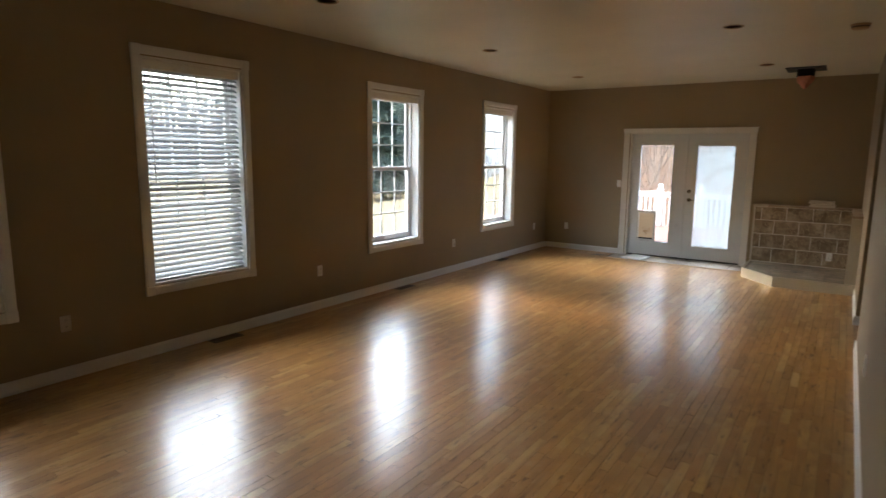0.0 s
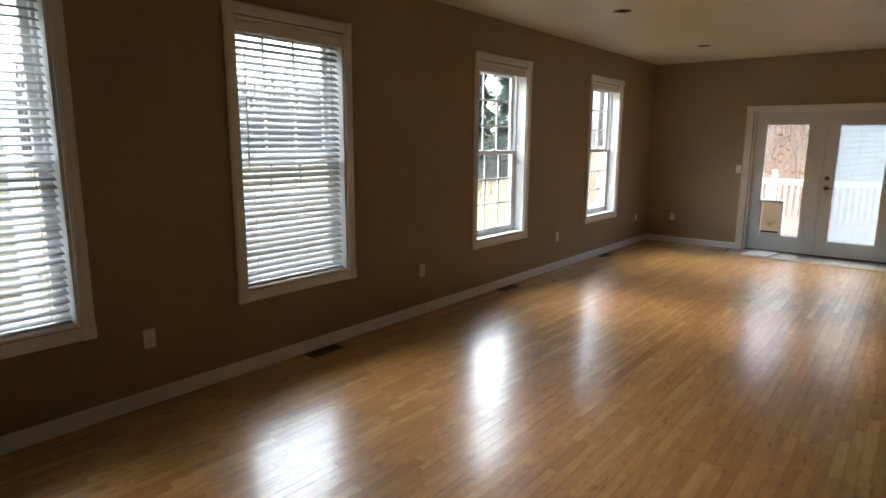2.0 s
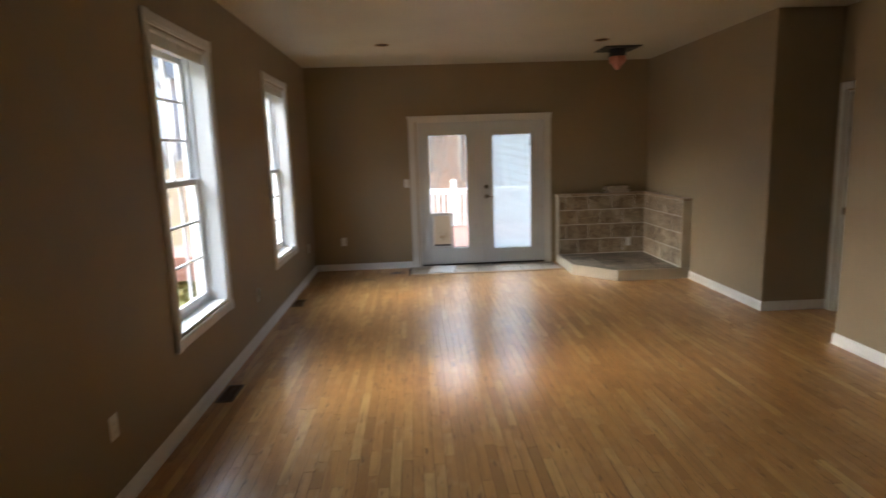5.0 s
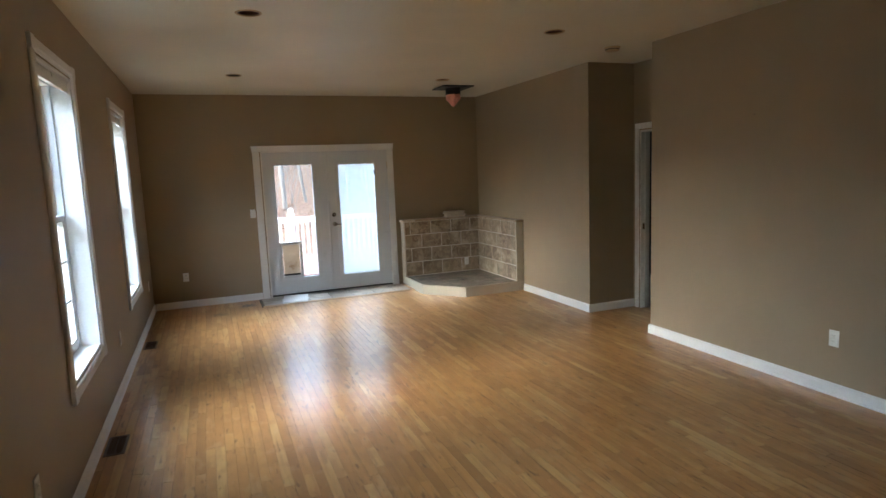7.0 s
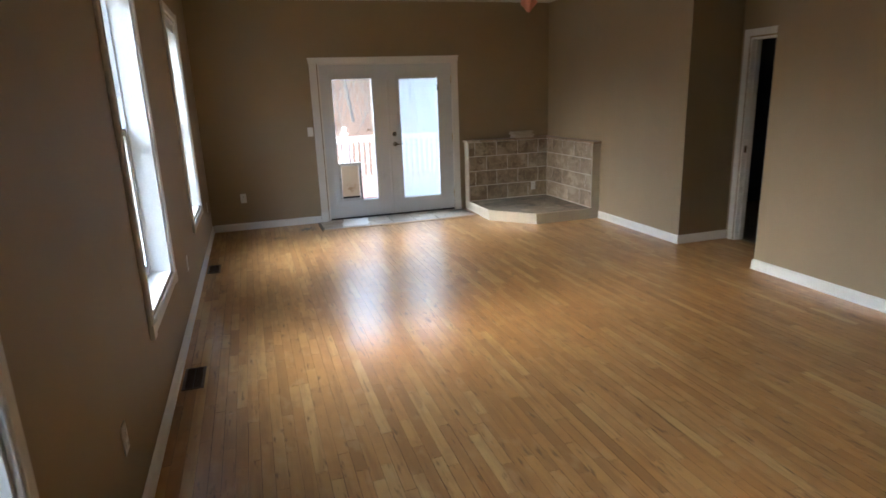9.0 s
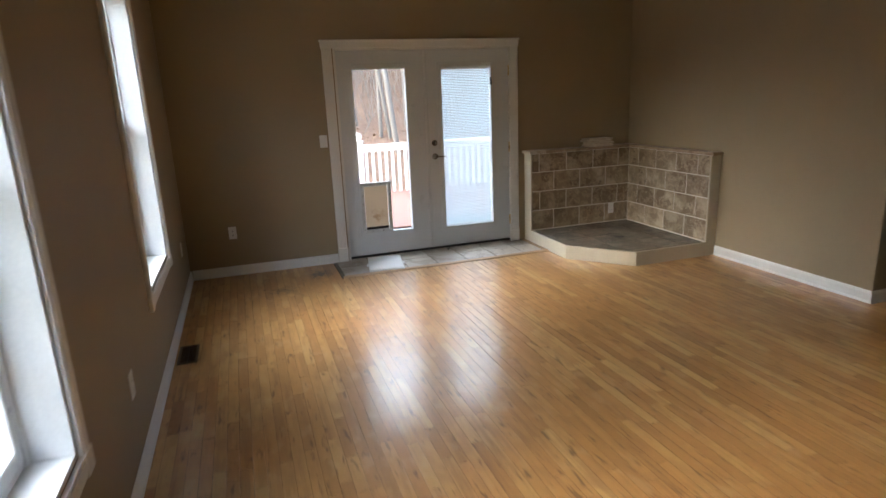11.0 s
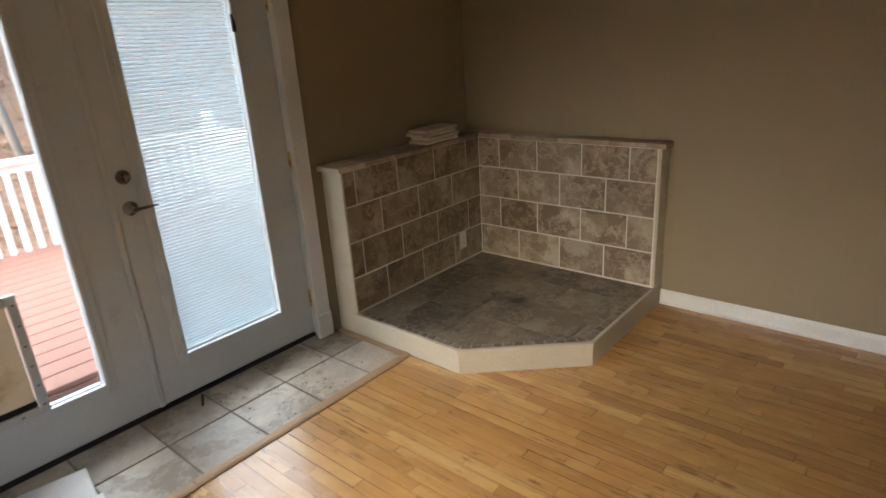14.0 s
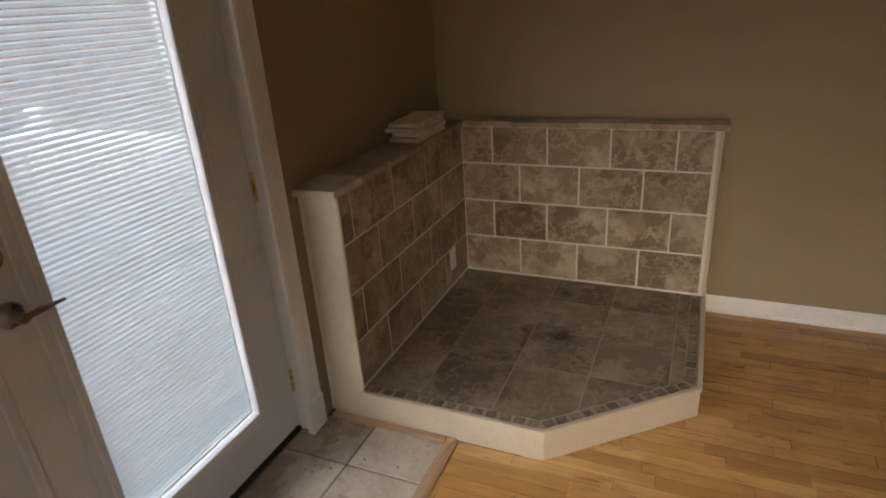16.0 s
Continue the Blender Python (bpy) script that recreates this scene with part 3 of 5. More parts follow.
lowered_blind(WIN_Y[0], 24)
lowered_blind(WIN_Y[1], 35)
raised_blind(WIN_Y[2])
raised_blind(WIN_Y[3])


# ---- french doors ----
YD = YN + 0.055                              # room face of the slabs
door = new("door_1")
bm = bmesh.new()
for x0, x1 in ((DOOR_X0, DOOR_X0 + 0.022), (DOOR_X1 - 0.022, DOOR_X1)):
    add_box(bm, (x0, YN - 0.002, 0.0), (x1, YN + 0.19, DOOR_TOP), 0.002)
add_box(bm, (DOOR_X0 + 0.022, YN - 0.002, DOOR_TOP - 0.022), (DOOR_X1 - 0.022, YN + 0.19, DOOR_TOP), 0.002)
part("jamb", bm, M_TRIM, door)
bm = bmesh.new()
for x0, x1 in ((DOOR_X0 + 0.022, DOOR_X0 + 0.036), (DOOR_X1 - 0.036, DOOR_X1 - 0.022)):
    add_box(bm, (x0, YD + 0.046, 0.02), (x1, YD + 0.075, DOOR_TOP - 0.022), 0.002)
add_box(bm, (DOOR_X0 + 0.036, YD + 0.046, DOOR_TOP - 0.036), (DOOR_X1 - 0.036, YD + 0.075, DOOR_TOP - 0.022), 0.002)
part("stop", bm, M_TRIM, door)


def fluted(x0, x1, z0, z1):
    bm = bmesh.new()
    add_box(bm, (x0, YN - 0.014, z0), (x1, YN, z1), 0.002)
    n = 6
    for k in range(n):
        x = x0 + 0.012 + (x1 - x0 - 0.024) * k / (n - 1)
        add_box(bm, (x - 0.0045, YN - 0.020, z0 + 0.004), (x + 0.0045, YN - 0.012, z1 - 0.004), 0.003)
    for x in (x0, x1):
        s = 0.0 if x == x0 else -0.007
        add_box(bm, (x + s, YN - 0.021, z0 + 0.001), (x + s + 0.007, YN - 0.012, z1 - 0.001), 0.002)
    return bm


part("casing_side", fluted(-2.15, -2.058, 0.145, 2.055), M_TRIM, door)
part("casing_side", fluted(-0.242 + 0.0, -0.15, 0.145, 2.055), M_TRIM, door)
for x0, x1 in ((-2.153, -2.054), (-0.245, -0.147)):
    box_part("plinth", (x0, YN - 0.028, 0.0), (x1, YN, 0.145), M_TRIM, door, 0.003)
bm = bmesh.new()
add_box(bm, (-2.158, YN - 0.024, 2.055), (-0.142, YN, 2.122), 0.003)
add_box(bm, (-2.166, YN - 0.03, 2.112), (-0.134, YN, 2.132), 0.004)
part("casing_head", bm, M_TRIM, door)
box_part("threshold", (DOOR_X0 + 0.022, YD - 0.010, 0.0), (DOOR_X1 - 0.022, YN + 0.195, 0.016), M_RUBBER, door, 0.003, "dark door threshold")


def slab(nm, x0, x1, gx0, gx1, gz0, gz1):
    """A door leaf with one tall light in a raised frame."""
    z0, z1 = 0.024, DOOR_TOP - 0.026
    leaf = new(nm)
    leaf.parent = door
    bm = wall_cells([x0, gx0 - 0.012, gx1 + 0.012, x1], [z0, gz0 - 0.012, gz1 + 0.012, z1], lambda u, z: gx0 < u < gx1 and gz0 < z < gz1, lambda u, d, z: (u, d, z), YD, YD + 0.044)
    bmesh.ops.bevel(bm, geom=[e for e in bm.edges if e.is_boundary or e.calc_face_angle(0) > 0.5], offset=0.0025, segments=2, affect="EDGES")
    part("leaf", bm, M_DOOR, leaf)
    bm = bmesh.new()
    w = 0.05
    for lo, hi in (((gx0 - w, gz0 - w), (gx0, gz1 + w)), ((gx1, gz0 - w), (gx1 + w, gz1 + w)), ((gx0, gz0 - w), (gx1, gz0)), ((gx0, gz1), (gx1, gz1 + w))):
        add_box(bm, (lo[0], YD - 0.010, lo[1]), (hi[0], YD, hi[1]), 0.003, 2)
    for lo, hi in (((gx0 - 0.022, gz0 - 0.022), (gx0 + 0.001, gz1 + 0.022)), ((gx1 - 0.001, gz0 - 0.022), (gx1 + 0.022, gz1 + 0.022)), ((gx0, gz0 - 0.022), (gx1, gz0 + 0.001)), ((gx0, gz1 - 0.001), (gx1, gz1 + 0.022))):
        add_box(bm, (lo[0], YD - 0.017, lo[1]), (hi[0], YD - 0.008, hi[1]), 0.004, 2)
        add_box(bm, (lo[0] + 0.004, YD + 0.03, lo[1] + 0.004), (hi[0] - 0.004, YD + 0.054, hi[1] - 0.004), 0.004)
    part("light_frame", bm, M_DOOR, leaf)
    bm = bmesh.new()
    for z in [gz0 - 0.034 + (gz1 - gz0 + 0.068) * k / 6 for k in range(7)]:
        for x in (gx0 - 0.034, gx1 + 0.034):
            lathe(bm, [(0.004, 0), (0.003, 0.0015)], 8, pose(x, YD - 0.010, z, 90))
    for x in (gx0 + 0.14, gx1 - 0.14):
        for z in (gz0 - 0.034, gz1 + 0.034):
            lathe(bm, [(0.004, 0), (0.003, 0.0015)], 8, pose(x, YD - 0.010, z, 90))
    part("screw", bm, M_GREY, leaf)
    for y in (YD + 0.006, YD + 0.032):
        bm = bmesh.new()
        add_box(bm, (gx0 - 0.006, y, gz0 - 0.006), (gx1 + 0.006, y + 0.004, gz1 + 0.006))
        p = part("pane", bm, M_GLASS, leaf)
        p.visible_shadow = False
    return leaf


left = slab("leaf_left", DOOR_X0 + 0.025, -1.139, -1.872, -1.345, 0.256, 1.862)
right = slab("leaf_right", -1.133, DOOR_X1 - 0.025, -0.972, -0.432, 0.236, 1.862)
box_part("astragal", (-1.152, YD - 0.013, 0.024), (-1.124, YD, DOOR_TOP - 0.026), M_DOOR, left, 0.004)

box_part("blind_slider", (-0.440, YD - 0.024, 1.680), (-0.422, YD - 0.010, 1.760), M_RUBBER, right, 0.003)

# blinds between the panes of the right leaf
bm = bmesh.new()
for k in range(98):
    z = 0.256 + k * 0.0163
    lean = 44 + random.uniform(-0.5, 0.5)
    add_box(bm, (-0.968, -0.0086, -0.0003), (-0.436, 0.0, 0.0003), 0, 1, pose(0, YD + 0.021, z, lean + 13))
    add_box(bm, (-0.968, 0.0, -0.0003), (-0.436, 0.0086, 0.0003), 0, 1, pose(0, YD + 0.021, z, lean - 13))
tagged(part("mini_blind", bm, M_MINI, right, label="closed white mini blind sealed between the panes"), kind="stuff")
bm = bmesh.new()
add_box(bm, (-0.97, YD + 0.013, 1.845), (-0.434, YD + 0.029, 1.862), 0.002)
add_box(bm, (-0.97, YD + 0.014, 0.236), (-0.434, YD + 0.028, 0.246), 0.002)
part("blind_rail", bm, M_PLASTIC, right)
bm = bmesh.new()
add_box(bm, (-0.432, YD - 0.022, 1.70), (-0.414, YD - 0.016, 1.80), 0.003)
add_box(bm, (-0.430, YD - 0.030, 1.735), (-0.416, YD - 0.020, 1.76), 0.003)
add_box(bm, (-0.75, YD - 0.022, 1.868), (-0.66, YD - 0.016, 1.878), 0.002)
part("blind_slider", bm, M_GREY, right)

# lock set
bm = bmesh.new()
lathe(bm, [(0.031, 0), (0.031, 0.006), (0.027, 0.012), (0.024, 0.014)], 28, pose(-1.065, YD, 1.122, 90))
add_box(bm, (-1.069, YD - 0.034, 1.104), (-1.061, YD - 0.012, 1.140), 0.003)
part("deadbolt", bm, M_NICKEL, right)
bm = bmesh.new()
lathe(bm, [(0.032, 0), (0.032, 0.005), (0.028, 0.010), (0.013, 0.013), (0.012, 0.045), (0.014, 0.052), (0.011, 0.058)], 28, pose(-1.065, YD, 0.985, 90))
for k in range(8):
    a = k / 8
    add_box(bm, (-1.068 + 0.013 * k, YD - 0.056 + 0.006 * math.sin(a * 3), 0.978 - 0.002 * math.sin(a * 5)), (-1.053 + 0.013 * k, YD - 0.042 + 0.006 * math.sin(a * 3), 0.992 - 0.004 * a), 0.004, 2)
part("lever", bm, M_NICKEL, right)
for z in (0.24, 1.03, 1.82):
    bm = bmesh.new()
    lathe(bm, [(0.006, -0.052), (0.007, -0.045), (0.007, 0.045), (0.006, 0.052)], 12, pose(DOOR_X1 - 0.026, YD - 0.006, z))
    add_box(bm, (DOOR_X1 - 0.024, YD - 0.004, z - 0.045), (DOOR_X1 - 0.0215, YD + 0.03, z + 0.045), 0.0008)
    part("hinge", bm, M_BRASS, right, label="brass butt hinge")

# pet door in the left leaf
px0, px1, pz0, pz1 = -1.873, -1.56, 0.254, 0.772
bm = bmesh.new()
for lo, hi in (((px0, pz0), (px0 + 0.036, pz1)), ((px1 - 0.036, pz0), (px1, pz1)), ((px0 + 0.036, pz0), (px1 - 0.036, pz0 + 0.036)), ((px0 + 0.036, pz1 - 0.04), (px1 - 0.036, pz1))):
    add_box(bm, (lo[0], YD - 0.022, lo[1]), (hi[0], YD + 0.004, hi[1]), 0.004, 2)
pet = part("pet_door_frame", bm, M_GREY, left, label="grey plastic pet door frame")
bm = bmesh.new()
for k in range(6):
    z = pz0 + 0.04 + (pz1 - pz0 - 0.08) * k / 5
    for x in (px0 + 0.018, px1 - 0.018):
        lathe(bm, [(0.005, 0), (0.0035, 0.002)], 8, pose(x, YD - 0.022, z, 90))
for x in (px0 + 0.1, px1 - 0.1):
    for z in (pz0 + 0.018, pz1 - 0.02):
        lathe(bm, [(0.005, 0), (0.0035, 0.002)], 8, pose(x, YD - 0.022, z, 90))
part("pet_door_screw", bm, M_BLACK, left)
bm = bmesh.new()
add_box(bm, (px0 + 0.04, YD - 0.010, pz0 + 0.062), (px1 - 0.04, YD - 0.004, pz1 - 0.043), 0.002)
part("pet_flap", bm, M_FLAP, left, label="stained beige vinyl pet flap")
bm = bmesh.new()
add_box(bm, (px0 + 0.04, YD - 0.014, pz0 + 0.037), (px1 - 0.04, YD - 0.002, pz0 + 0.062), 0.002)
part("pet_flap_seal", bm, M_BLACK, left)
tagged(door, "closed white french doors with glass lights and a pet door", "door", kind="structure")

# doorway of the dark room
dw = new("door_2")
for y0, y1 in ((7.785, 7.85), (6.90, 6.965)):
    bm = bmesh.new()
    add_box(bm, (XB - 0.016, y0, 0.0), (XB, y1, 2.075), 0.004)
    add_box(bm, (XB - 0.021, y0 + 0.01, 0.0), (XB - 0.012, y1 - 0.03, 2.072), 0.003)
    part("casing_side", bm, M_TRIM, dw)
bm = bmesh.new()
add_box(bm, (XB - 0.017, 6.90, 2.075), (XB, 7.85, 2.14), 0.004)
part("casing_head", bm, M_TRIM, dw)
bm = bmesh.new()
for y0, y1 in ((7.757, 7.775), (6.975, 6.993)):
    add_box(bm, (XB - 0.002, y0, 0.0), (XB + 0.122, y1, 2.06), 0.002)
add_box(bm, (XB - 0.002, 6.993, 2.042), (XB + 0.122, 7.757, 2.06), 0.002)
add_box(bm, (XB + 0.05, 7.745, 0.0), (XB + 0.085, 7.757, 2.042), 0.002)
add_box(bm, (XB + 0.05, 6.993, 0.0), (XB + 0.085, 7.005, 2.042), 0.002)
part("jamb", bm, M_TRIM, dw)
box_part("strike_plate", (XB + 0.02, 7.753, 0.93), (XB + 0.05, 7.758, 1.0), M_BRONZE, dw, 0.001)
tagged(dw, "white cased doorway opening into an unlit navy room", "doorway", kind="structure")
# guessed low shape: body in the wall's navy, top pale
chest = new("guessed_low_box")
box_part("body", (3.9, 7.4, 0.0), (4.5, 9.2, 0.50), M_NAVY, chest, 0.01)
box_part("top", (3.87, 7.36, 0.50), (4.53, 9.24, 0.54), M_TRIM, chest, 0.008)
tagged(chest, "guessed low box, dark body below a pale top, in the unlit room", "chest")


# ---- corner hearth ----
HZ = 0.128                                   # top of the hearth tiles
HX0, HY0, HYA, HXB = -0.086, 9.41, 9.917, 0.35
TX, TY = 1.145, 10.67                        # tiled faces of the two low walls
CAP0, CAP1 = 0.955, 0.983
hearth = new("corner_hearth")
bm = bmesh.new()
prism(bm, [(HX0 + 0.02, TY + 0.1), (HX0 + 0.02, HYA + 0.012), (HXB + 0.008, HY0 + 0.02), (TX + 0.06, HY0 + 0.02), (TX + 0.06, TY + 0.1)], 0.0, HZ - 0.0025)
part("platform", bm, M_HGROUT, hearth)
bm = bmesh.new()
add_box(bm, (HX0 + 0.018, TY + 0.0025, 0.0), (XE, YN - 0.001, CAP0))
part("low_wall_back", bm, M_GROUT, hearth)
bm = bmesh.new()
add_box(bm, (TX + 0.0025, HY0 + 0.018, 0.0), (XE - 0.001, TY + 0.0025, CAP0))
part("low_wall_side", bm, M_GROUT, hearth)


def fascia(p, q, nm):
    """A cream board round the platform's edge with a rounded lip."""
    (x0, y0), (x1, y1) = p, q
    length, turn = math.hypot(x1 - x0, y1 - y0), math.degrees(math.atan2(y1 - y0, x1 - x0))
    bm = bmesh.new()
    add_box(bm, (0, 0, 0), (length, 0.016, 0.116), 0.002)
    add_box(bm, (-0.002, -0.005, 0.113), (length + 0.002, 0.015, 0.136), 0.005, 2)
    part(nm, bm, M_CREAM, hearth, pose(x0, y0, 0, 0, 0, turn))


fascia((HX0, TY + 0.02), (HX0, HYA), "fascia")
fascia((HX0, HYA), (HXB, HY0), "fascia")
fascia((HXB, HY0), (XE - 0.002, HY0), "fascia")
box_part("end_board", (HX0, TY - 0.012, 0.0), (HX0 + 0.018, YN - 0.03, CAP0 - 0.001), M_CREAM, hearth, 0.002)
box_part("end_corner", (HX0 + 0.001, TY - 0.016, 0.138), (HX0 + 0.013, TY - 0.004, CAP0 - 0.002), M_CREAM, hearth, 0.003)
box_part("end_board", (TX - 0.012, HY0, 0.138), (XE - 0.001, HY0 + 0.018, CAP0 - 0.001), M_CREAM, hearth, 0.002)
box_part("end_corner", (TX - 0.016, HY0 + 0.001, 0.138), (TX - 0.004, HY0 + 0.018, CAP0 - 0.002), M_CREAM, hearth, 0.003)

TILE_MESHES = {}


def tile(nm, w, h, mat, parent, m, thick=0.008, gap=0.009):
    """One tile, w by h, with softened edges; its face looks along local -y."""
    key = (nm, round(w, 3), round(h, 3))
    if key not in TILE_MESHES:
        bm = bmesh.new()
        add_box(bm, (gap / 2, 0, gap / 2), (w - gap / 2, thick, h - gap / 2), 0.0018)
        TILE_MESHES[key] = mesh_from(bm, nm, mat)
    return shared(nm, TILE_MESHES[key], parent, m)


ROWS_Z = (HZ + 0.006, 0.344, 0.552, 0.758, CAP0 - 0.001)
BACK = ((0.20, 0.52, 0.845), (0.03, 0.352, 0.682, 1.005), (0.20, 0.52, 0.845), (0.022, 0.352, 0.682, 1.005))
SIDE = ((10.355, 10.047, 9.74), (10.50, 10.21, 9.90, 9.60), (10.355, 10.047, 9.74), (10.50, 10.21, 9.90, 9.60))
for r in range(4):
    z0, z1 = ROWS_Z[r], ROWS_Z[r + 1]
    xs = (HX0 + 0.02, *BACK[r], TX + 0.006)
    for x0, x1 in zip(xs, xs[1:]):
        tile("wall_tile", x1 - x0, z1 - z0, M_WALLTILE, hearth, pose(x0, TY + random.uniform(-0.001, 0.001), z0))
    ys = (TY, *SIDE[r], HY0 + 0.03)
    for y0, y1 in zip(ys, ys[1:]):
        tile("wall_tile", y0 - y1, z1 - z0, M_WALLTILE, hearth, pose(TX + random.uniform(-0.001, 0.001), y0, z0, 0, 0, -90))


def clip_poly(poly, a, b, c):
    """The part of a polygon where a x + b y <= c."""
    out = []
    for (x0, y0), (x1, y1) in zip(poly, poly[1:] + poly[:1]):
        s0, s1 = a * x0 + b * y0 - c, a * x1 + b * y1 - c
        if s0 <= 0:
            out.append((x0, y0))
        if s0 * s1 < 0:
            t = s0 / (s0 - s1)
            out.append((x0 + t * (x1 - x0), y0 + t * (y1 - y0)))
    return out


edge_x, edge_y = HXB - HX0, HYA - HY0
diag = math.hypot(edge_x, edge_y)
da, db = -edge_y / diag, -edge_x / diag     # outward normal of the diagonal edge
dc = da * HX0 + db * HYA
BAND = 0.066
xs, ys = (HX0 + BAND - 0.004, 0.305, 0.60, 0.90, TX - 0.002), (HY0 + BAND - 0.004, 9.525, 9.828, 10.135, 10.44, TY - 0.002)
for x0, x1 in zip(xs, xs[1:]):
    for y0, y1 in zip(ys, ys[1:]):
        g = 0.003
        poly = clip_poly([(x0 + g, y0 + g), (x1 - g, y0 + g), (x1 - g, y1 - g), (x0 + g, y1 - g)], da, db, dc - BAND)
        if len(poly) < 3 or max(p[0] for p in poly) - min(p[0] for p in poly) < 0.03:
            continue
        bm = bmesh.new()
        mx, my = sum(p[0] for p in poly) / len(poly), sum(p[1] for p in poly) / len(poly)
        prism(bm, [(x - mx, y - my) for x, y in poly], -0.01, 0.0)
        part("hearth_tile", bm, M_HEARTH, hearth, pose(mx, my, HZ + random.uniform(-0.0007, 0.0007)))

bm = bmesh.new()
add_box(bm, (-0.021, -0.019, -0.009), (0.021, 0.019, 0.001), 0.003)
pebble = mesh_from(bm, "mosaic_stone", M_MOSAIC)
def mosaic(p, q):
    (x0, y0), (x1, y1) = p, q
    length, turn = math.hypot(x1 - x0, y1 - y0), math.degrees(math.atan2(y1 - y0, x1 - x0))
    n = int(length / 0.052)
    for k in range(n):
        t = (k + 0.5) / n
        shared("mosaic_stone", pebble, hearth, pose(x0 + (x1 - x0) * t, y0 + (y1 - y0) * t, HZ + random.uniform(-0.001, 0.0015), 0, 0, turn + random.uniform(-9, 9)) @ Matrix.Diagonal((random.uniform(0.85, 1.15), random.uniform(0.85, 1.1), 1, 1)))
k = 0.042
mosaic((HX0 + k, TY - 0.02), (HX0 + k, HYA + 0.02))
mosaic((HX0 + k, HYA + 0.015), (HXB + 0.02, HY0 + k))
mosaic((HXB + 0.03, HY0 + k), (TX - 0.02, HY0 + k))

# cap stones
caps_b = (HX0 - 0.014, 0.10, 0.335, 0.66, 0.93, TX - 0.004)
for n, (x0, x1) in enumerate(zip(caps_b, caps_b[1:])):
    bm = bmesh.new()
    add_box(bm, (x0 + 0.001, TY - 0.016 + random.uniform(-0.003, 0.003), CAP0), (x1 - 0.001, YN - 0.001, CAP1 + random.uniform(-0.002, 0.002)), 0.004, 2)
    part("cap_stone", bm, M_PALE if n == 0 else M_CAP, hearth)
caps_s = (YN - 0.001, 10.40, 10.06, 9.72, HY0 - 0.02)
for y0, y1 in zip(caps_s, caps_s[1:]):
    bm = bmesh.new()
    add_box(bm, (TX - 0.016 + random.uniform(-0.003, 0.003), y1 + 0.001, CAP0), (XE - 0.001, y0 - 0.001, CAP1 + random.uniform(-0.002, 0.002)), 0.004, 2)
    part("cap_stone", bm, M_CAP, hearth)
tagged(hearth, "raised corner hearth with brown stone tiles and cream trim", "hearth")

# loose tiles stacked on the ledge
for n, (dx, dy, turn) in enumerate(((0, 0, 0), (0.012, -0.006, 2.5), (-0.014, 0.004, -1.8), (-0.004, -0.003, 1.2))):
    bm = bmesh.new()
    add_box(bm, (-0.155, -0.075, 0), (0.155, 0.075, 0.0195), 0.0045, 2)
    t = part("loose_tile", bm, M_PALE, None, pose(0.775 + dx, 10.74 + dy, CAP1 + 0.002 + 0.0228 * n, 0, 0, turn))
    tagged(t, "spare tan stone tile stacked on the hearth ledge", "tile", "loose tiles on the ledge")

# ---- entry tiles by the doors ----
entry = new("entry_tiles")
ex0, ex1, ey0, ey1 = -2.205, -0.118, 10.292, YD - 0.012
box_part("bed", (ex0, ey0, -0.02), (ex1, ey1, 0.002), M_DGROUT, entry, 0)
xs, ys = (ex0, -2.18, -1.872, -1.566, -1.260, -0.954, -0.648, -0.342, ex1), (ey0, 10.597, ey1)
TILE_FLAT = {}
for x0, x1 in zip(xs, xs[1:]):
    for y0, y1 in zip(ys, ys[1:]):
        w, d = x1 - x0, y1 - y0
        if w < 0.06:
            continue
        key = (round(w, 3), round(d, 3))
        if key not in TILE_FLAT:
            bm = bmesh.new()
            add_box(bm, (0.0038, 0.0038, -0.004), (w - 0.0038, d - 0.0038, 0.006), 0.0018)
            TILE_FLAT[key] = mesh_from(bm, "floor_tile", M_ENTRY)
        shared("floor_tile", TILE_FLAT[key], entry, pose(x0, y0, random.uniform(-0.0005, 0.0005)))
tagged(entry, "grey-beige stone tiles before the french doors", "tile floor", kind="structure")


def reducer(p, q, lift=0.0):
    (x0, y0), (x1, y1) = p, q
    length, turn = math.hypot(x1 - x0, y1 - y0), math.degrees(math.atan2(y1 - y0, x1 - x0))
    bm = bmesh.new()
    prof = [(0, 0), (0, 0.004), (0.012, 0.010), (0.034, 0.013), (0.044, 0.012), (0.046, 0)]
    ends = [[bm.verts.new((x, d, z)) for d, z in prof] for x in (0, length)]
    for k in range(len(prof)):
        j = (k + 1) % len(prof)
        bm.faces.new((ends[0][k], ends[1][k], ends[1][j], ends[0][j]))
    bm.faces.new(ends[0])
    bm.faces.new(ends[1][::-1])
    ob = part("floor_reducer", bm, M_STRIP, None, pose(x0, y0, 0.0015, 0, -lift, turn))
    tagged(ob, "worn bare wood reducer strip edging the entry tiles", "trim", kind="structure")


reducer((-1.31, 10.248), (-0.075, 10.248))
reducer((-2.20, 10.242), (-1.314, 10.240), 0.25)
reducer((-0.074, 10.296), (-0.074, 10.805))

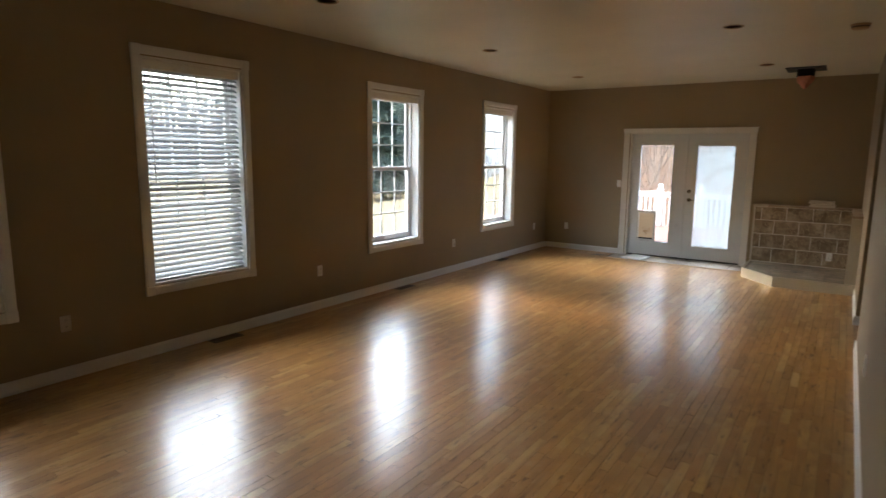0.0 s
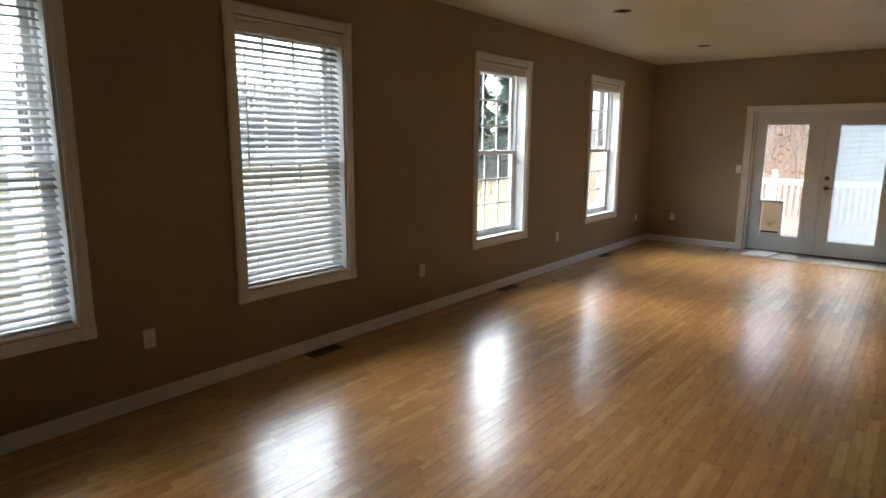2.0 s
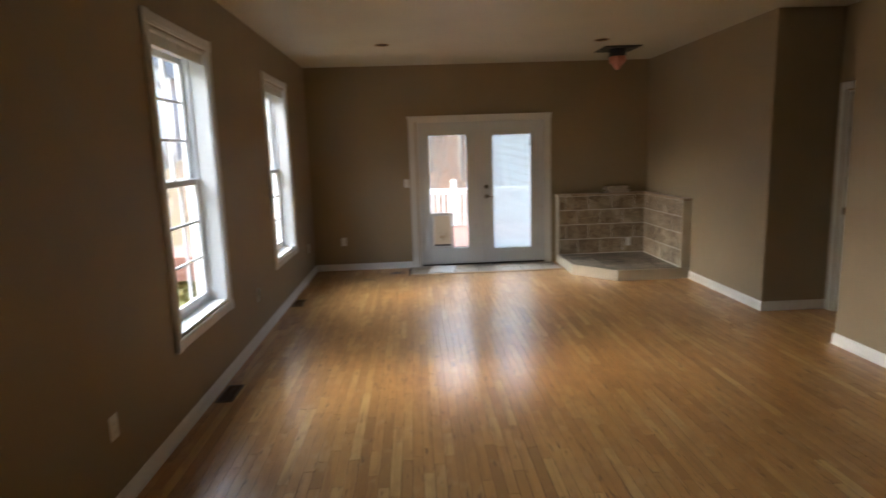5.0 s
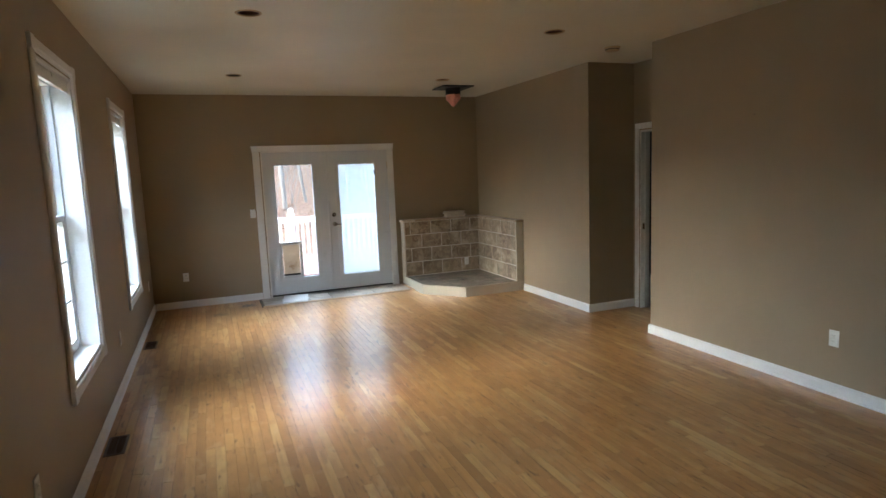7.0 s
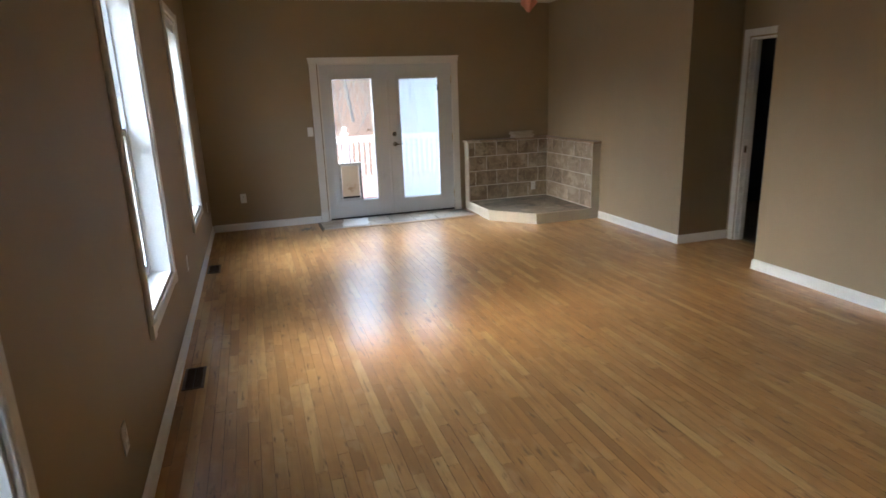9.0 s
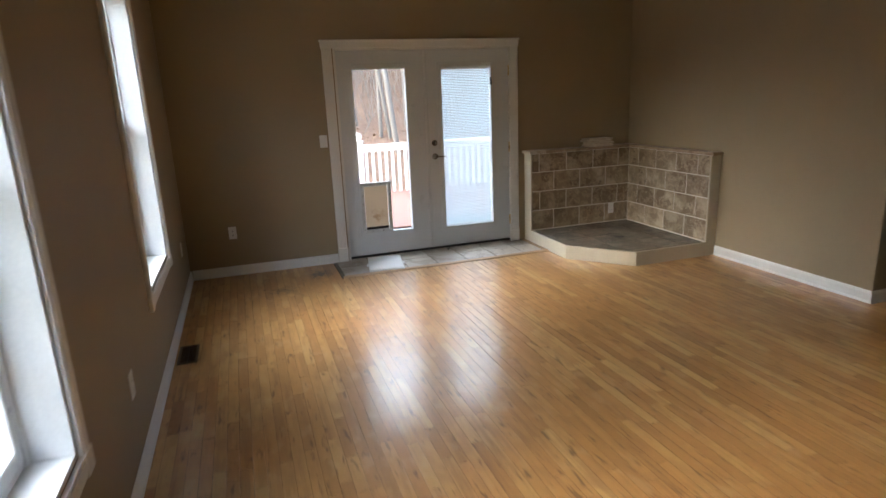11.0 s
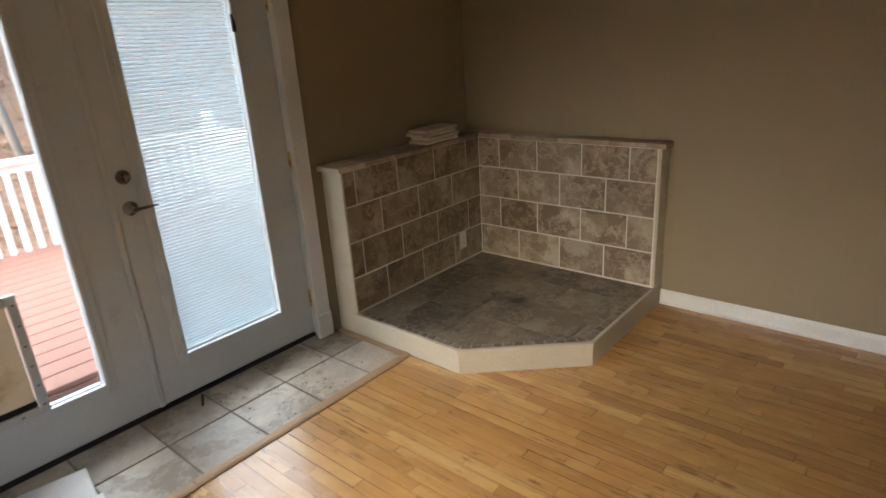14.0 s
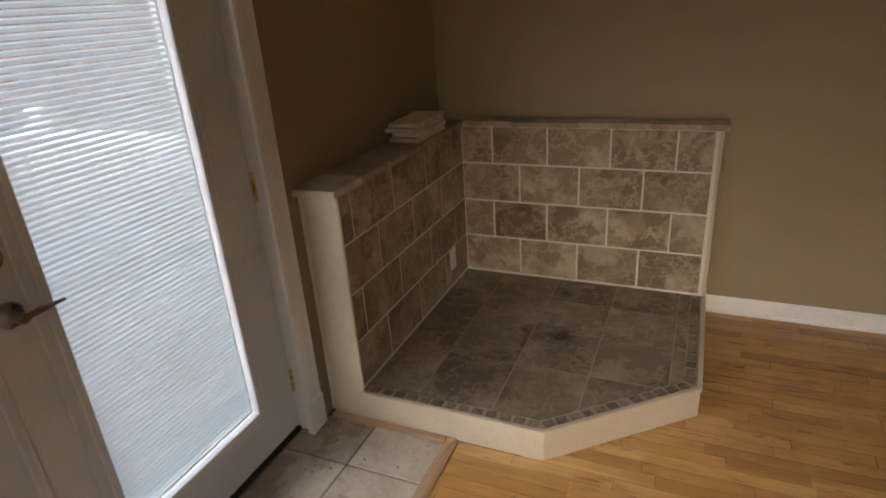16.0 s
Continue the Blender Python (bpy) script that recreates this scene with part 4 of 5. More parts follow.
bm = bmesh.new()
add_box(bm, (-0.165, -0.235, 0.0), (0.165, 0.235, 0.022), 0.006, 2)
add_box(bm, (-0.15, -0.22, 0.02), (0.15, 0.22, 0.026), 0.003)
panel = new("pet_door_panel")
panel.matrix_basis = pose(-1.745, 10.515, 0.0072, 0, 0, -9.5)
part("sheet", bm, M_FOAM, panel)
for s in (-1, 1):
    bm = bmesh.new()
    add_box(bm, (s * 0.172 - 0.012, -0.05, 0.004), (s * 0.172 + 0.012, 0.03, 0.014), 0.004, 2)
    part("tab", bm, M_FOAM, panel)
tagged(panel, "flat white plastic pet door panel lying on the tiles", "panel")


# ---- outlets, switch ----
def cover(nm, m, label, category, kind):
    """A cover plate; local z is up, the face looks along local -y."""
    ob = new(nm)
    ob.matrix_basis = m
    bm = bmesh.new()
    add_box(bm, (-0.036, -0.006, -0.059), (0.036, 0.0, 0.059), 0.003, 2)
    part("plate", bm, M_PLASTIC, ob)
    if kind == "outlet":
        for dz in (-0.021, 0.021):
            bm = bmesh.new()
            add_box(bm, (-0.017, -0.009, dz - 0.0145), (0.017, -0.005, dz + 0.0145), 0.003, 2)
            part("receptacle", bm, M_PLASTIC, ob)
            # near-black bars on the face stand for the shaded slot openings
            bm = bmesh.new()
            for dx in (-0.0065, 0.0065):
                add_box(bm, (dx - 0.001, -0.0094, dz - 0.002), (dx + 0.001, -0.0088, dz + 0.007))
            add_box(bm, (-0.002, -0.0094, dz - 0.009), (0.002, -0.0088, dz - 0.005))
            part("slot", bm, M_SLOT, ob)
    else:
        bm = bmesh.new()
        add_box(bm, (-0.005, -0.016, -0.006), (0.005, -0.005, 0.012), 0.002, 1)
        part("toggle", bm, M_PLASTIC, ob)
    return tagged(ob, label, category, "wall outlets" if kind == "outlet" else "")


for y in (2.594, 5.106, 7.72, 10.35):
    cover("wall_outlet", pose(XW, y, 0.414, 0, 0, 90), "white duplex outlet on the tan wall", "outlet", "outlet")
cover("wall_outlet", pose(-3.125, YN, 0.414, 0, 0, 0), "white duplex outlet on the tan wall", "outlet", "outlet")
cover("wall_outlet", pose(XE, 5.01, 0.414, 0, 0, -90), "white duplex outlet on the tan wall", "outlet", "outlet")
cover("wall_outlet", pose(0.925, TY - 0.001, 0.285, 0, 0, 0), "white duplex outlet on the tiled hearth wall", "outlet", "outlet")
cover("light_switch", pose(-2.20, YN, 1.211, 0, 0, 0), "white toggle light switch beside the french doors", "switch", "switch")
bm = bmesh.new()
lathe(bm, [(0.004, 0), (0.004, 0.002), (0.0015, 0.003), (0.0015, 0.022)], 10, pose(XE, 5.711, 2.03, 0, -90))
tagged(part("nail", bm, M_BRONZE), "small dark nail standing out of the tan wall", "nail")


# ---- floor registers ----
def register(y):
    ob = new("floor_register")
    ob.matrix_basis = pose(-3.446, y, 0.0)
    bm = bmesh.new()
    w, d = 0.062, 0.152
    for lo, hi in (((-w, -d), (-w + 0.016, d)), ((w - 0.016, -d), (w, d)), ((-w + 0.016, -d), (w - 0.016, -d + 0.016)), ((-w + 0.016, d - 0.016), (w - 0.016, d))):
        add_box(bm, (lo[0], lo[1], 0.0005), (hi[0], hi[1], 0.006), 0.002)
    part("frame", bm, M_BRONZE, ob)
    bm = bmesh.new()
    for k in range(22):
        y0 = -d + 0.022 + k * (2 * d - 0.044) / 21
        add_box(bm, (-w + 0.014, y0 - 0.002, -0.003), (w - 0.014, y0 + 0.002, 0.0045), 0, 1, pose(0, 0, 0))
    add_box(bm, (-0.002, -d + 0.014, -0.002), (0.002, d - 0.014, 0.005))
    part("louvres", bm, M_BRONZE, ob)
    # flat near-black plate below the louvres, painted as the duct's darkness
    bm = bmesh.new()
    add_box(bm, (-w + 0.012, -d + 0.012, -0.004), (w - 0.012, d - 0.012, 0.0015))
    part("duct", bm, M_SLOT, ob)
    tagged(ob, "bronze metal floor register beside the baseboard", "floor vent", "floor registers")


for y in (3.855, 6.46, 9.0):
    register(y)

# ---- ceiling things ----
stove = new("stovepipe_support")
stove.matrix_basis = pose(0.46, 9.865, CEIL)
bm = bmesh.new()
add_box(bm, (-0.222, -0.215, -0.014), (0.222, 0.215, -0.0005), 0.003)
part("ceiling_plate", bm, M_BLACK, stove)
bm = bmesh.new()
lathe(bm, [(0.108, -0.014), (0.104, -0.02), (0.10, -0.085), (0.105, -0.09), (0.103, -0.10), (0.092, -0.10)], 32)
part("collar", bm, M_BLACK, stove)
bm = bmesh.new()
bmesh.ops.create_icosphere(bm, subdivisions=4, radius=1.0)
for v in bm.verts:
    n = noise.noise(v.co * 2.3) * 0.22 + noise.noise(v.co * 6.0) * 0.10
    taper = 1.0 if v.co.z > 0 else 1.0 - 0.55 * abs(v.co.z)
    v.co = Vector((v.co.x * 0.097 * taper * (1 + n), v.co.y * 0.097 * taper * (1 + n), v.co.z * 0.125 * (1 + 0.4 * n) - 0.135))
for f in bm.faces:
    f.smooth = True
part("insulation_plug", bm, M_PINK, stove, label="ragged pink insulation stuffed in the pipe")
tagged(stove, "black square stovepipe support with pink insulation plug", "stovepipe support")

smoke = new("smoke_detector")
smoke.matrix_basis = pose(1.005, 7.15, CEIL)
bm = bmesh.new()
lathe(bm, [(0.078, -0.0005), (0.078, -0.010), (0.068, -0.014), (0.066, -0.034), (0.055, -0.042), (0.02, -0.044)], 36)
part("housing", bm, M_IVORY, smoke)
bm = bmesh.new()
lathe(bm, [(0.0675, -0.018), (0.069, -0.02), (0.069, -0.028), (0.0665, -0.03)], 36)
part("vent_ring", bm, M_BRONZE, smoke)
tagged(smoke, "round yellowed smoke detector on the ceiling", "smoke detector")

# a dark twig by the sill and crumbs on the entry tiles
bm = bmesh.new()
add_box(bm, (-0.05, -0.006, 0.0), (0.05, 0.006, 0.009), 0.003)
part_stick = part("stick", bm, M_RUBBER, None, pose(-0.99, 10.79, 0.011, 0, 0, 62))
tagged(part_stick, "small black stick on the tiles by the sill", "stick")
bm = bmesh.new()
rng = random.Random(21)
for n in range(46):
    x, y = rng.uniform(-1.0, -0.1), rng.uniform(10.3, 10.8)
    s = rng.uniform(0.0015, 0.004)
    add_box(bm, (-s, -s * 0.6, 0), (s, s * 0.6, s * 0.7), 0, 1, pose(x, y, 0.0105, 0, 0, rng.uniform(0, 180)))
tagged(part("crumbs", bm, M_SLOT), "dark crumbs scattered on the entry tiles", "crumbs", kind="stuff")


# ---- outside ----


def lawn_and_leaves(name):
    """Dormant lawn, turning to leaf-covered earth on the bank."""
    m, nt, b = material(name)
    v = coords(nt, world_space=True)
    big, fine = noise_tex(nt, v, 0.35, 5), noise_tex(nt, v, 14, 5, 0.7)
    lawn = ramp(nt, fine, [(0.3, (0.13, 0.10, 0.048)), (0.7, (0.26, 0.205, 0.108))])
    leaves = ramp(nt, fine, [(0.3, (0.10, 0.058, 0.04)), (0.55, (0.22, 0.135, 0.09)), (0.75, (0.36, 0.25, 0.175))])
    sep = nt.nodes.new("ShaderNodeSeparateXYZ")
    nt.links.new(v, sep.inputs[0])
    add = node(nt, "ShaderNodeMath", op="MULTIPLY_ADD")
    nt.links.new(big, add.inputs[0])
    add.inputs[1].default_value = 6.0
    west, low = node(nt, "ShaderNodeMath", op="ADD"), node(nt, "ShaderNodeMath", op="MINIMUM")
    nt.links.new(sep.outputs["X"], west.inputs[0])
    west.inputs[1].default_value, low.inputs[1].default_value = 7.0, 0.0
    nt.links.new(west.outputs[0], low.inputs[0])
    reach = node(nt, "ShaderNodeMath", op="MULTIPLY_ADD")
    nt.links.new(low.outputs[0], reach.inputs[0])
    reach.inputs[1].default_value = 2.5
    nt.links.new(sep.outputs["Y"], reach.inputs[2])
    nt.links.new(reach.outputs[0], add.inputs[2])
    rng_ = nt.nodes.new("ShaderNodeMapRange")
    rng_.inputs["From Min"].default_value, rng_.inputs["From Max"].default_value = 17.0, 20.0
    nt.links.new(add.outputs[0], rng_.inputs["Value"])
    nt.links.new(mixed(nt, lawn, leaves, rng_.outputs["Result"]), b.inputs["Base Color"])
    b.inputs["Roughness"].default_value = 0.95
    relief(nt, b, fine, 0.6, 0.03)
    return m


M_GROUND = lawn_and_leaves("dormant_lawn_and_leaves")
M_LITTER = surface("fallen_leaves", (0.20, 0.105, 0.06), (0.40, 0.24, 0.145), 0.9, 3, 20, 0.3)
M_BARK = surface("grey_bark", (0.10, 0.085, 0.073), (0.25, 0.22, 0.195), 0.9, 3, 25, 0.8, stretch=(1, 1, 0.25))
M_FAR = surface("far_bark", (0.16, 0.145, 0.135), (0.26, 0.24, 0.225), 0.95, 2, 20, 0.2, spec=0.1)
M_NEEDLE = thin_white("pine_needles", (0.105, 0.14, 0.11), 0.5, 0.8)
M_SHRUB = surface("shrub_leaves", (0.12, 0.13, 0.03), (0.28, 0.26, 0.07), 0.7, 4, 20, 0.2)
M_DECK = surface("red_brown_deck_stain", (0.19, 0.085, 0.062), (0.26, 0.125, 0.092), 0.7, 5, 50, 0.3, stretch=(0.2, 1, 1))
M_RAIL = surface("white_rail_vinyl", (0.78, 0.78, 0.78), (0.84, 0.84, 0.84), 0.4, 4, 90, 0.03)
M_SIDING = surface("pale_yellow_siding", (0.42, 0.385, 0.25), (0.48, 0.445, 0.30), 0.55, 2, 60, 0.06)
M_GREYSIDE = surface("blue_grey_siding", (0.40, 0.43, 0.46), (0.48, 0.51, 0.54), 0.6, 2, 60, 0.06)
M_ROOF = surface("roof_shingle", (0.07, 0.07, 0.075), (0.12, 0.12, 0.125), 0.9, 3, 40, 0.4)
M_DARKWIN = surface("dark_window", (0.03, 0.035, 0.04), (0.06, 0.065, 0.07), 0.1, 1, 20, 0)


def ground_z(x, y):
    """Lawn beside the house; a wooded bank rising behind the deck."""
    bank = max(0.0, y - 17)
    lift = 0.42 * bank if bank < 26 else 10.9 + 0.05 * (bank - 26)
    edge = 1.0 if x > -7 else max(0.06, 1.0 - (-7 - x) / 10)
    return -0.85 + lift * edge + 0.12 * noise.noise(Vector((x * 0.2, y * 0.2, 0)))


bm = bmesh.new()
def spaced(lo, hi, near, n):
    out, v = [], -1.0
    for k in range(n + 1):
        t = 2 * k / n - 1
        out.append((hi if t > 0 else -lo) * math.copysign(abs(t) ** near, t))
    return out
gx, gy = spaced(-900, 900, 2.6, 90), spaced(-900, 900, 2.6, 90)
grid = [[bm.verts.new((x - 4, y + 10, ground_z(x - 4, y + 10))) for y in gy] for x in gx]
for i in range(90):
    for k in range(90):
        cx, cy = (gx[i] + gx[i + 1]) / 2 - 4, (gy[k] + gy[k + 1]) / 2 + 10
        f = bm.faces.new((grid[i][k], grid[i + 1][k], grid[i + 1][k + 1], grid[i][k + 1]))
        f.smooth = True
tagged(part("ground", bm, M_GROUND), "tan dormant lawn rising to a leaf-covered wooded bank", "ground", kind="structure")

# deck
DECK_Z = 0.25
deck = new("deck")
bm = bmesh.new()
add_box(bm, (-6, YN + 0.21, -0.10), (0.95, 13.62, DECK_Z - 0.027))
for x in (-5.8, -2.4, 0.8):
    add_box(bm, (x - 0.07, 13.4, -1.2), (x + 0.07, 13.54, -0.1))
part("frame", bm, M_DECK, deck)
bm = bmesh.new()
add_box(bm, (-6.02, -0.068, -0.026), (0.97, 0.068, 0.0), 0.004)
data = mesh_from(bm, "board", M_DECK)
for k in range(18):
    shared("board", data, deck, pose(0, YN + 0.29 + 0.143 * k, DECK_Z))
tagged(deck, "red-brown stained wooden deck outside the french doors", "deck")

RAILY, RAILTOP = 13.50, 0.95


def rail_post(x, y):
    ob = new("rail_post")
    bm = bmesh.new()
    add_box(bm, (x - 0.05, y - 0.05, DECK_Z), (x + 0.05, y + 0.05, 1.0), 0.006)
    part("shaft", bm, M_RAIL, ob)
    bm = bmesh.new()
    add_box(bm, (x - 0.062, y - 0.062, 1.0), (x + 0.062, y + 0.062, 1.018), 0.005)
    lathe(bm, [(0.03, 0), (0.028, 0.012), (0.04, 0.025), (0.05, 0.05), (0.048, 0.075), (0.034, 0.098), (0.008, 0.108)], 20, pose(x, y, 1.016))
    part("ball_cap", bm, M_RAIL, ob)
    tagged(ob, "white vinyl deck post with a ball cap", "post", "deck posts")


for x, y in ((-2.17, RAILY), (-1.36, RAILY), (0.78, RAILY), (-4.6, RAILY)):
    rail_post(x, y)


def rail_run(p, q):
    (x0, y0), (x1, y1) = p, q
    length, turn = math.hypot(x1 - x0, y1 - y0), math.degrees(math.atan2(y1 - y0, x1 - x0))
    ob = new("deck_railing")
    ob.matrix_basis = pose(x0, y0, 0, 0, 0, turn)
    bm = bmesh.new()
    add_box(bm, (0, -0.045, RAILTOP - 0.045), (length, 0.045, RAILTOP), 0.008, 2)
    add_box(bm, (0, -0.025, RAILTOP - 0.10), (length, 0.025, RAILTOP - 0.04), 0.004)
    part("top_rail", bm, M_RAIL, ob)
    bm = bmesh.new()
    add_box(bm, (-0.019, -0.019, DECK_Z - 0.001), (0.019, 0.019, RAILTOP - 0.09), 0.003)
    data = mesh_from(bm, "baluster", M_RAIL)
    n = int(length / 0.094)
    for k in range(n):
        shared("baluster", data, ob, pose((k + 0.5) * length / n, 0, 0))
    tagged(ob, "white vinyl deck railing with square balusters", "railing", "deck railings")


rail_run((-4.55, RAILY), (-2.22, RAILY))
rail_run((-2.12, RAILY), (-1.41, RAILY))
rail_run((-1.31, RAILY), (0.73, RAILY))
rail_run((0.78, YN + 0.25), (0.78, RAILY - 0.05))


# trees
def limb(bm, a, b, r0, r1, sides=6):
    axis = (b - a).normalized()
    side = axis.orthogonal().normalized()
    other = axis.cross(side)
    rings = []
    for p, r in ((a, r0), (b, r1)):
        rings.append([bm.verts.new(p + (side * math.cos(2 * math.pi * k / sides) + other * math.sin(2 * math.pi * k / sides)) * r) for k in range(sides)])
    for k in range(sides):
        f = bm.faces.new((rings[0][k], rings[0][(k + 1) % sides], rings[1][(k + 1) % sides], rings[1][k]))
        f.smooth = True


def grow(bm, rng, at, way, length, r, depth):
    steps = 5 if depth == 0 else 3
    p, d = at.copy(), way.copy()
    for s in range(steps):
        q = p + d * (length / steps)
        r1 = r * (1 - 0.8 * (s + 1) / steps) if depth else r * (1 - 0.72 * (s + 1) / steps)
        r0 = r * (1 - 0.8 * s / steps) if depth else r * (1 - 0.72 * s / steps)
        limb(bm, p, q, r0, max(r1, 0.004), 7 if depth == 0 else 4)
        if depth < 3 and (depth > 0 or s >= 1):
            for _ in range(2 if depth < 2 else 1):
                a = rng.uniform(0, 2 * math.pi)
                out = Vector((math.cos(a), math.sin(a), rng.uniform(0.2, 1.0))).normalized()
                grow(bm, rng, p.lerp(q, rng.random()), (d * 0.55 + out * 0.75).normalized(), length * rng.uniform(0.28, 0.45), r0 * 0.45, depth + 1)
        p = q
        d = (d + Vector((rng.uniform(-1, 1), rng.uniform(-1, 1), rng.uniform(-0.2, 0.5))) * (0.07 if depth == 0 else 0.25)).normalized()


rng = random.Random(4)
bare = []
for k in range(4):
    bm = bmesh.new()
    grow(bm, rng, Vector((0, 0, -0.3)), Vector((rng.uniform(-0.08, 0.08), rng.uniform(-0.08, 0.08), 1)).normalized(), rng.uniform(11, 15), rng.uniform(0.10, 0.16), 0)
    bare.append(mesh_from(bm, "bare_tree", M_BARK))


def bare_tree(k, x, y, s, turn, slim=1.0, lean=0.0):
    ob = new("bare_tree", bare[k])
    ob.matrix_basis = pose(x, y, ground_z(x, y), 0, lean, 0) @ pose(0, 0, 0, 0, 0, turn) @ Matrix.Diagonal((s * slim, s * slim, s, 1))
    tagged(ob, "leafless grey-barked tree on the leafy bank", "tree", "bare trees")


for n in range(60):
    x, y = rng.uniform(-13, 20), rng.uniform(24, 42)
    bare_tree(n % 4, x, y, rng.uniform(0.6, 1.25), rng.uniform(0, 360))
for n in range(34):
    x = rng.uniform(-9, 9)
    y = 21 + 8 * rng.random() + (1.2 if x < -1 else 0)
    bare_tree(n % 4, x, y, rng.uniform(0.8, 1.1), rng.uniform(0, 360), rng.uniform(0.4, 0.6), rng.uniform(-7, 3))
for n, (x, y, lean) in enumerate(((0.58, 20.5, 1), (0.80, 20.4, -9), (0.78, 19.6, -7), (1.43, 21.0, -1), (0.11, 21.2, -6), (1.9, 20.2, -4), (-0.6, 20.8, -3), (2.6, 20.9, -6), (-1.5, 21.5, 2))):
    bare_tree(n % 4, x, y, 0.95, 80 * n, 0.5, lean)
for n in range(46):
    x, y = rng.uniform(-75, -48), rng.uniform(-20, 60)
    bare_tree(n % 4, x, y, rng.uniform(0.6, 1.1), rng.uniform(0, 360))

bm = bmesh.new()
limb(bm, Vector((0, 0, -0.3)), Vector((0, 0, 9)), 0.16, 0.02)
trunk = mesh_from(bm, "trunk", M_BARK)
bm = bmesh.new()
for k in range(9000):
    z = 0.8 + 8.4 * rng.random() ** 1.1
    r = (9.4 - z) * 0.27 * rng.uniform(0.25, 1.0) ** 0.6 * (0.85 + 0.3 * math.sin(z * 5))
    a = rng.uniform(0, 2 * math.pi)
    c = Vector((r * math.cos(a), r * math.sin(a), z - 0.3 * r + rng.uniform(-0.1, 0.1)))
    u = Vector((math.cos(a), math.sin(a), -0.35)).normalized() * rng.uniform(0.2, 0.4)
    w = Vector((-math.sin(a), math.cos(a), rng.uniform(-0.5, 0.5))) * rng.uniform(0.06, 0.14)
    bm.faces.new([bm.verts.new(p) for p in (c - w, c + u * 0.6 - w * 0.7, c + u, c + w)])
needles = mesh_from(bm, "needles", M_NEEDLE)
for x, y, s in ((-19, 24.5, 0.8), (-17, 27.8, 0.85), (-20.5, 29, 0.95), (-24, 28.5, 0.85), (-22.5, 31, 0.9)):
    ob = new("evergreen_tree")
    ob.matrix_basis = pose(x, y, ground_z(x, y), 0, 0, rng.uniform(0, 360)) @ Matrix.Diagonal((s, s, s, 1))
    for nm, d in (("trunk", trunk), ("needles", needles)):
        shared(nm, d, ob, Matrix.Identity(4))
    tagged(ob, "tall dark green conifer behind the lawn", "tree", "evergreens")

bm = bmesh.new()
for k in range(60000):
    x, y = rng.uniform(-9, 14), 15 + 24 * rng.random() ** 1.5
    z = ground_z(x, y) + rng.uniform(0.01, 0.06)
    a, s, t = rng.uniform(0, 6.28), rng.uniform(0.025, 0.06), rng.uniform(-0.6, 0.6)
    u, w = Vector((math.cos(a), math.sin(a), t)) * s, Vector((-math.sin(a), math.cos(a), 0.3 * t)) * s * 0.6
    c = Vector((x, y, z))
    bm.faces.new([bm.verts.new(p) for p in (c - u, c + w, c + u, c - w)])
tagged(part("leaf_litter", bm, M_LITTER), "brown fallen leaves on the wooded bank", "leaves", kind="stuff")

# far woods beyond the lawn
bm = bmesh.new()
for k in range(2600):
    x, y = rng.uniform(-82, -52), rng.uniform(-60, 75)
    h = rng.uniform(5.0, 12.0)
    foot = Vector((x, y, ground_z(x, y) - 0.2))
    limb(bm, foot, foot + Vector((rng.uniform(-0.6, 0.6), rng.uniform(-0.6, 0.6), h)), rng.uniform(0.06, 0.16), 0.03, 4)
    for _ in range(14):
        c = foot + Vector((rng.gauss(0, 1.1), rng.gauss(0, 1.1), h * rng.uniform(0.15, 0.95)))
        u = Vector((rng.uniform(-0.5, 0.5), rng.uniform(-0.5, 0.5), 1)).normalized() * rng.uniform(0.4, 1.1)
        w = Vector((rng.uniform(-1, 1), rng.uniform(-1, 1), 0)).normalized() * rng.uniform(0.02, 0.07)
        bm.faces.new([bm.verts.new(p) for p in (c - u, c + w, c + u, c - w)])
tagged(part("far_woods", bm, M_FAR), "grey-brown leafless woods beyond the lawn", "woods", kind="stuff")

# brush on the bank
bm = bmesh.new()
for k in range(900):
    x, y = rng.uniform(-20, 18), rng.uniform(17.5, 40)
    base = Vector((x, y, ground_z(x, y) - 0.05))
    for _ in range(3):
        tip = base + Vector((rng.uniform(-0.5, 0.5), rng.uniform(-0.5, 0.5), rng.uniform(0.6, 2.0)))
        limb(bm, base, tip, 0.010, 0.003, 3)
        limb(bm, base.lerp(tip, 0.5), tip + Vector((rng.uniform(-0.4, 0.4), rng.uniform(-0.4, 0.4), 0.1)), 0.006, 0.002, 3)
for k in range(1100):
    x, y = rng.uniform(-9, 10), rng.uniform(20.5, 34)
    base = Vector((x, y, ground_z(x, y) - 0.05))
    tip = base + Vector((rng.uniform(-0.9, 0.9), rng.uniform(-0.6, 0.6), rng.uniform(0.8, 3.2)))
    limb(bm, base, tip, 0.012, 0.004, 3)
    for _ in range(2):
        limb(bm, base.lerp(tip, rng.uniform(0.3, 0.8)), tip + Vector((rng.uniform(-0.9, 0.9), rng.uniform(-0.4, 0.4), rng.uniform(-0.3, 0.3))), 0.007, 0.002, 3)
tagged(part("undergrowth", bm, M_BARK), "thin leafless brush between the trees", "brush", kind="stuff")


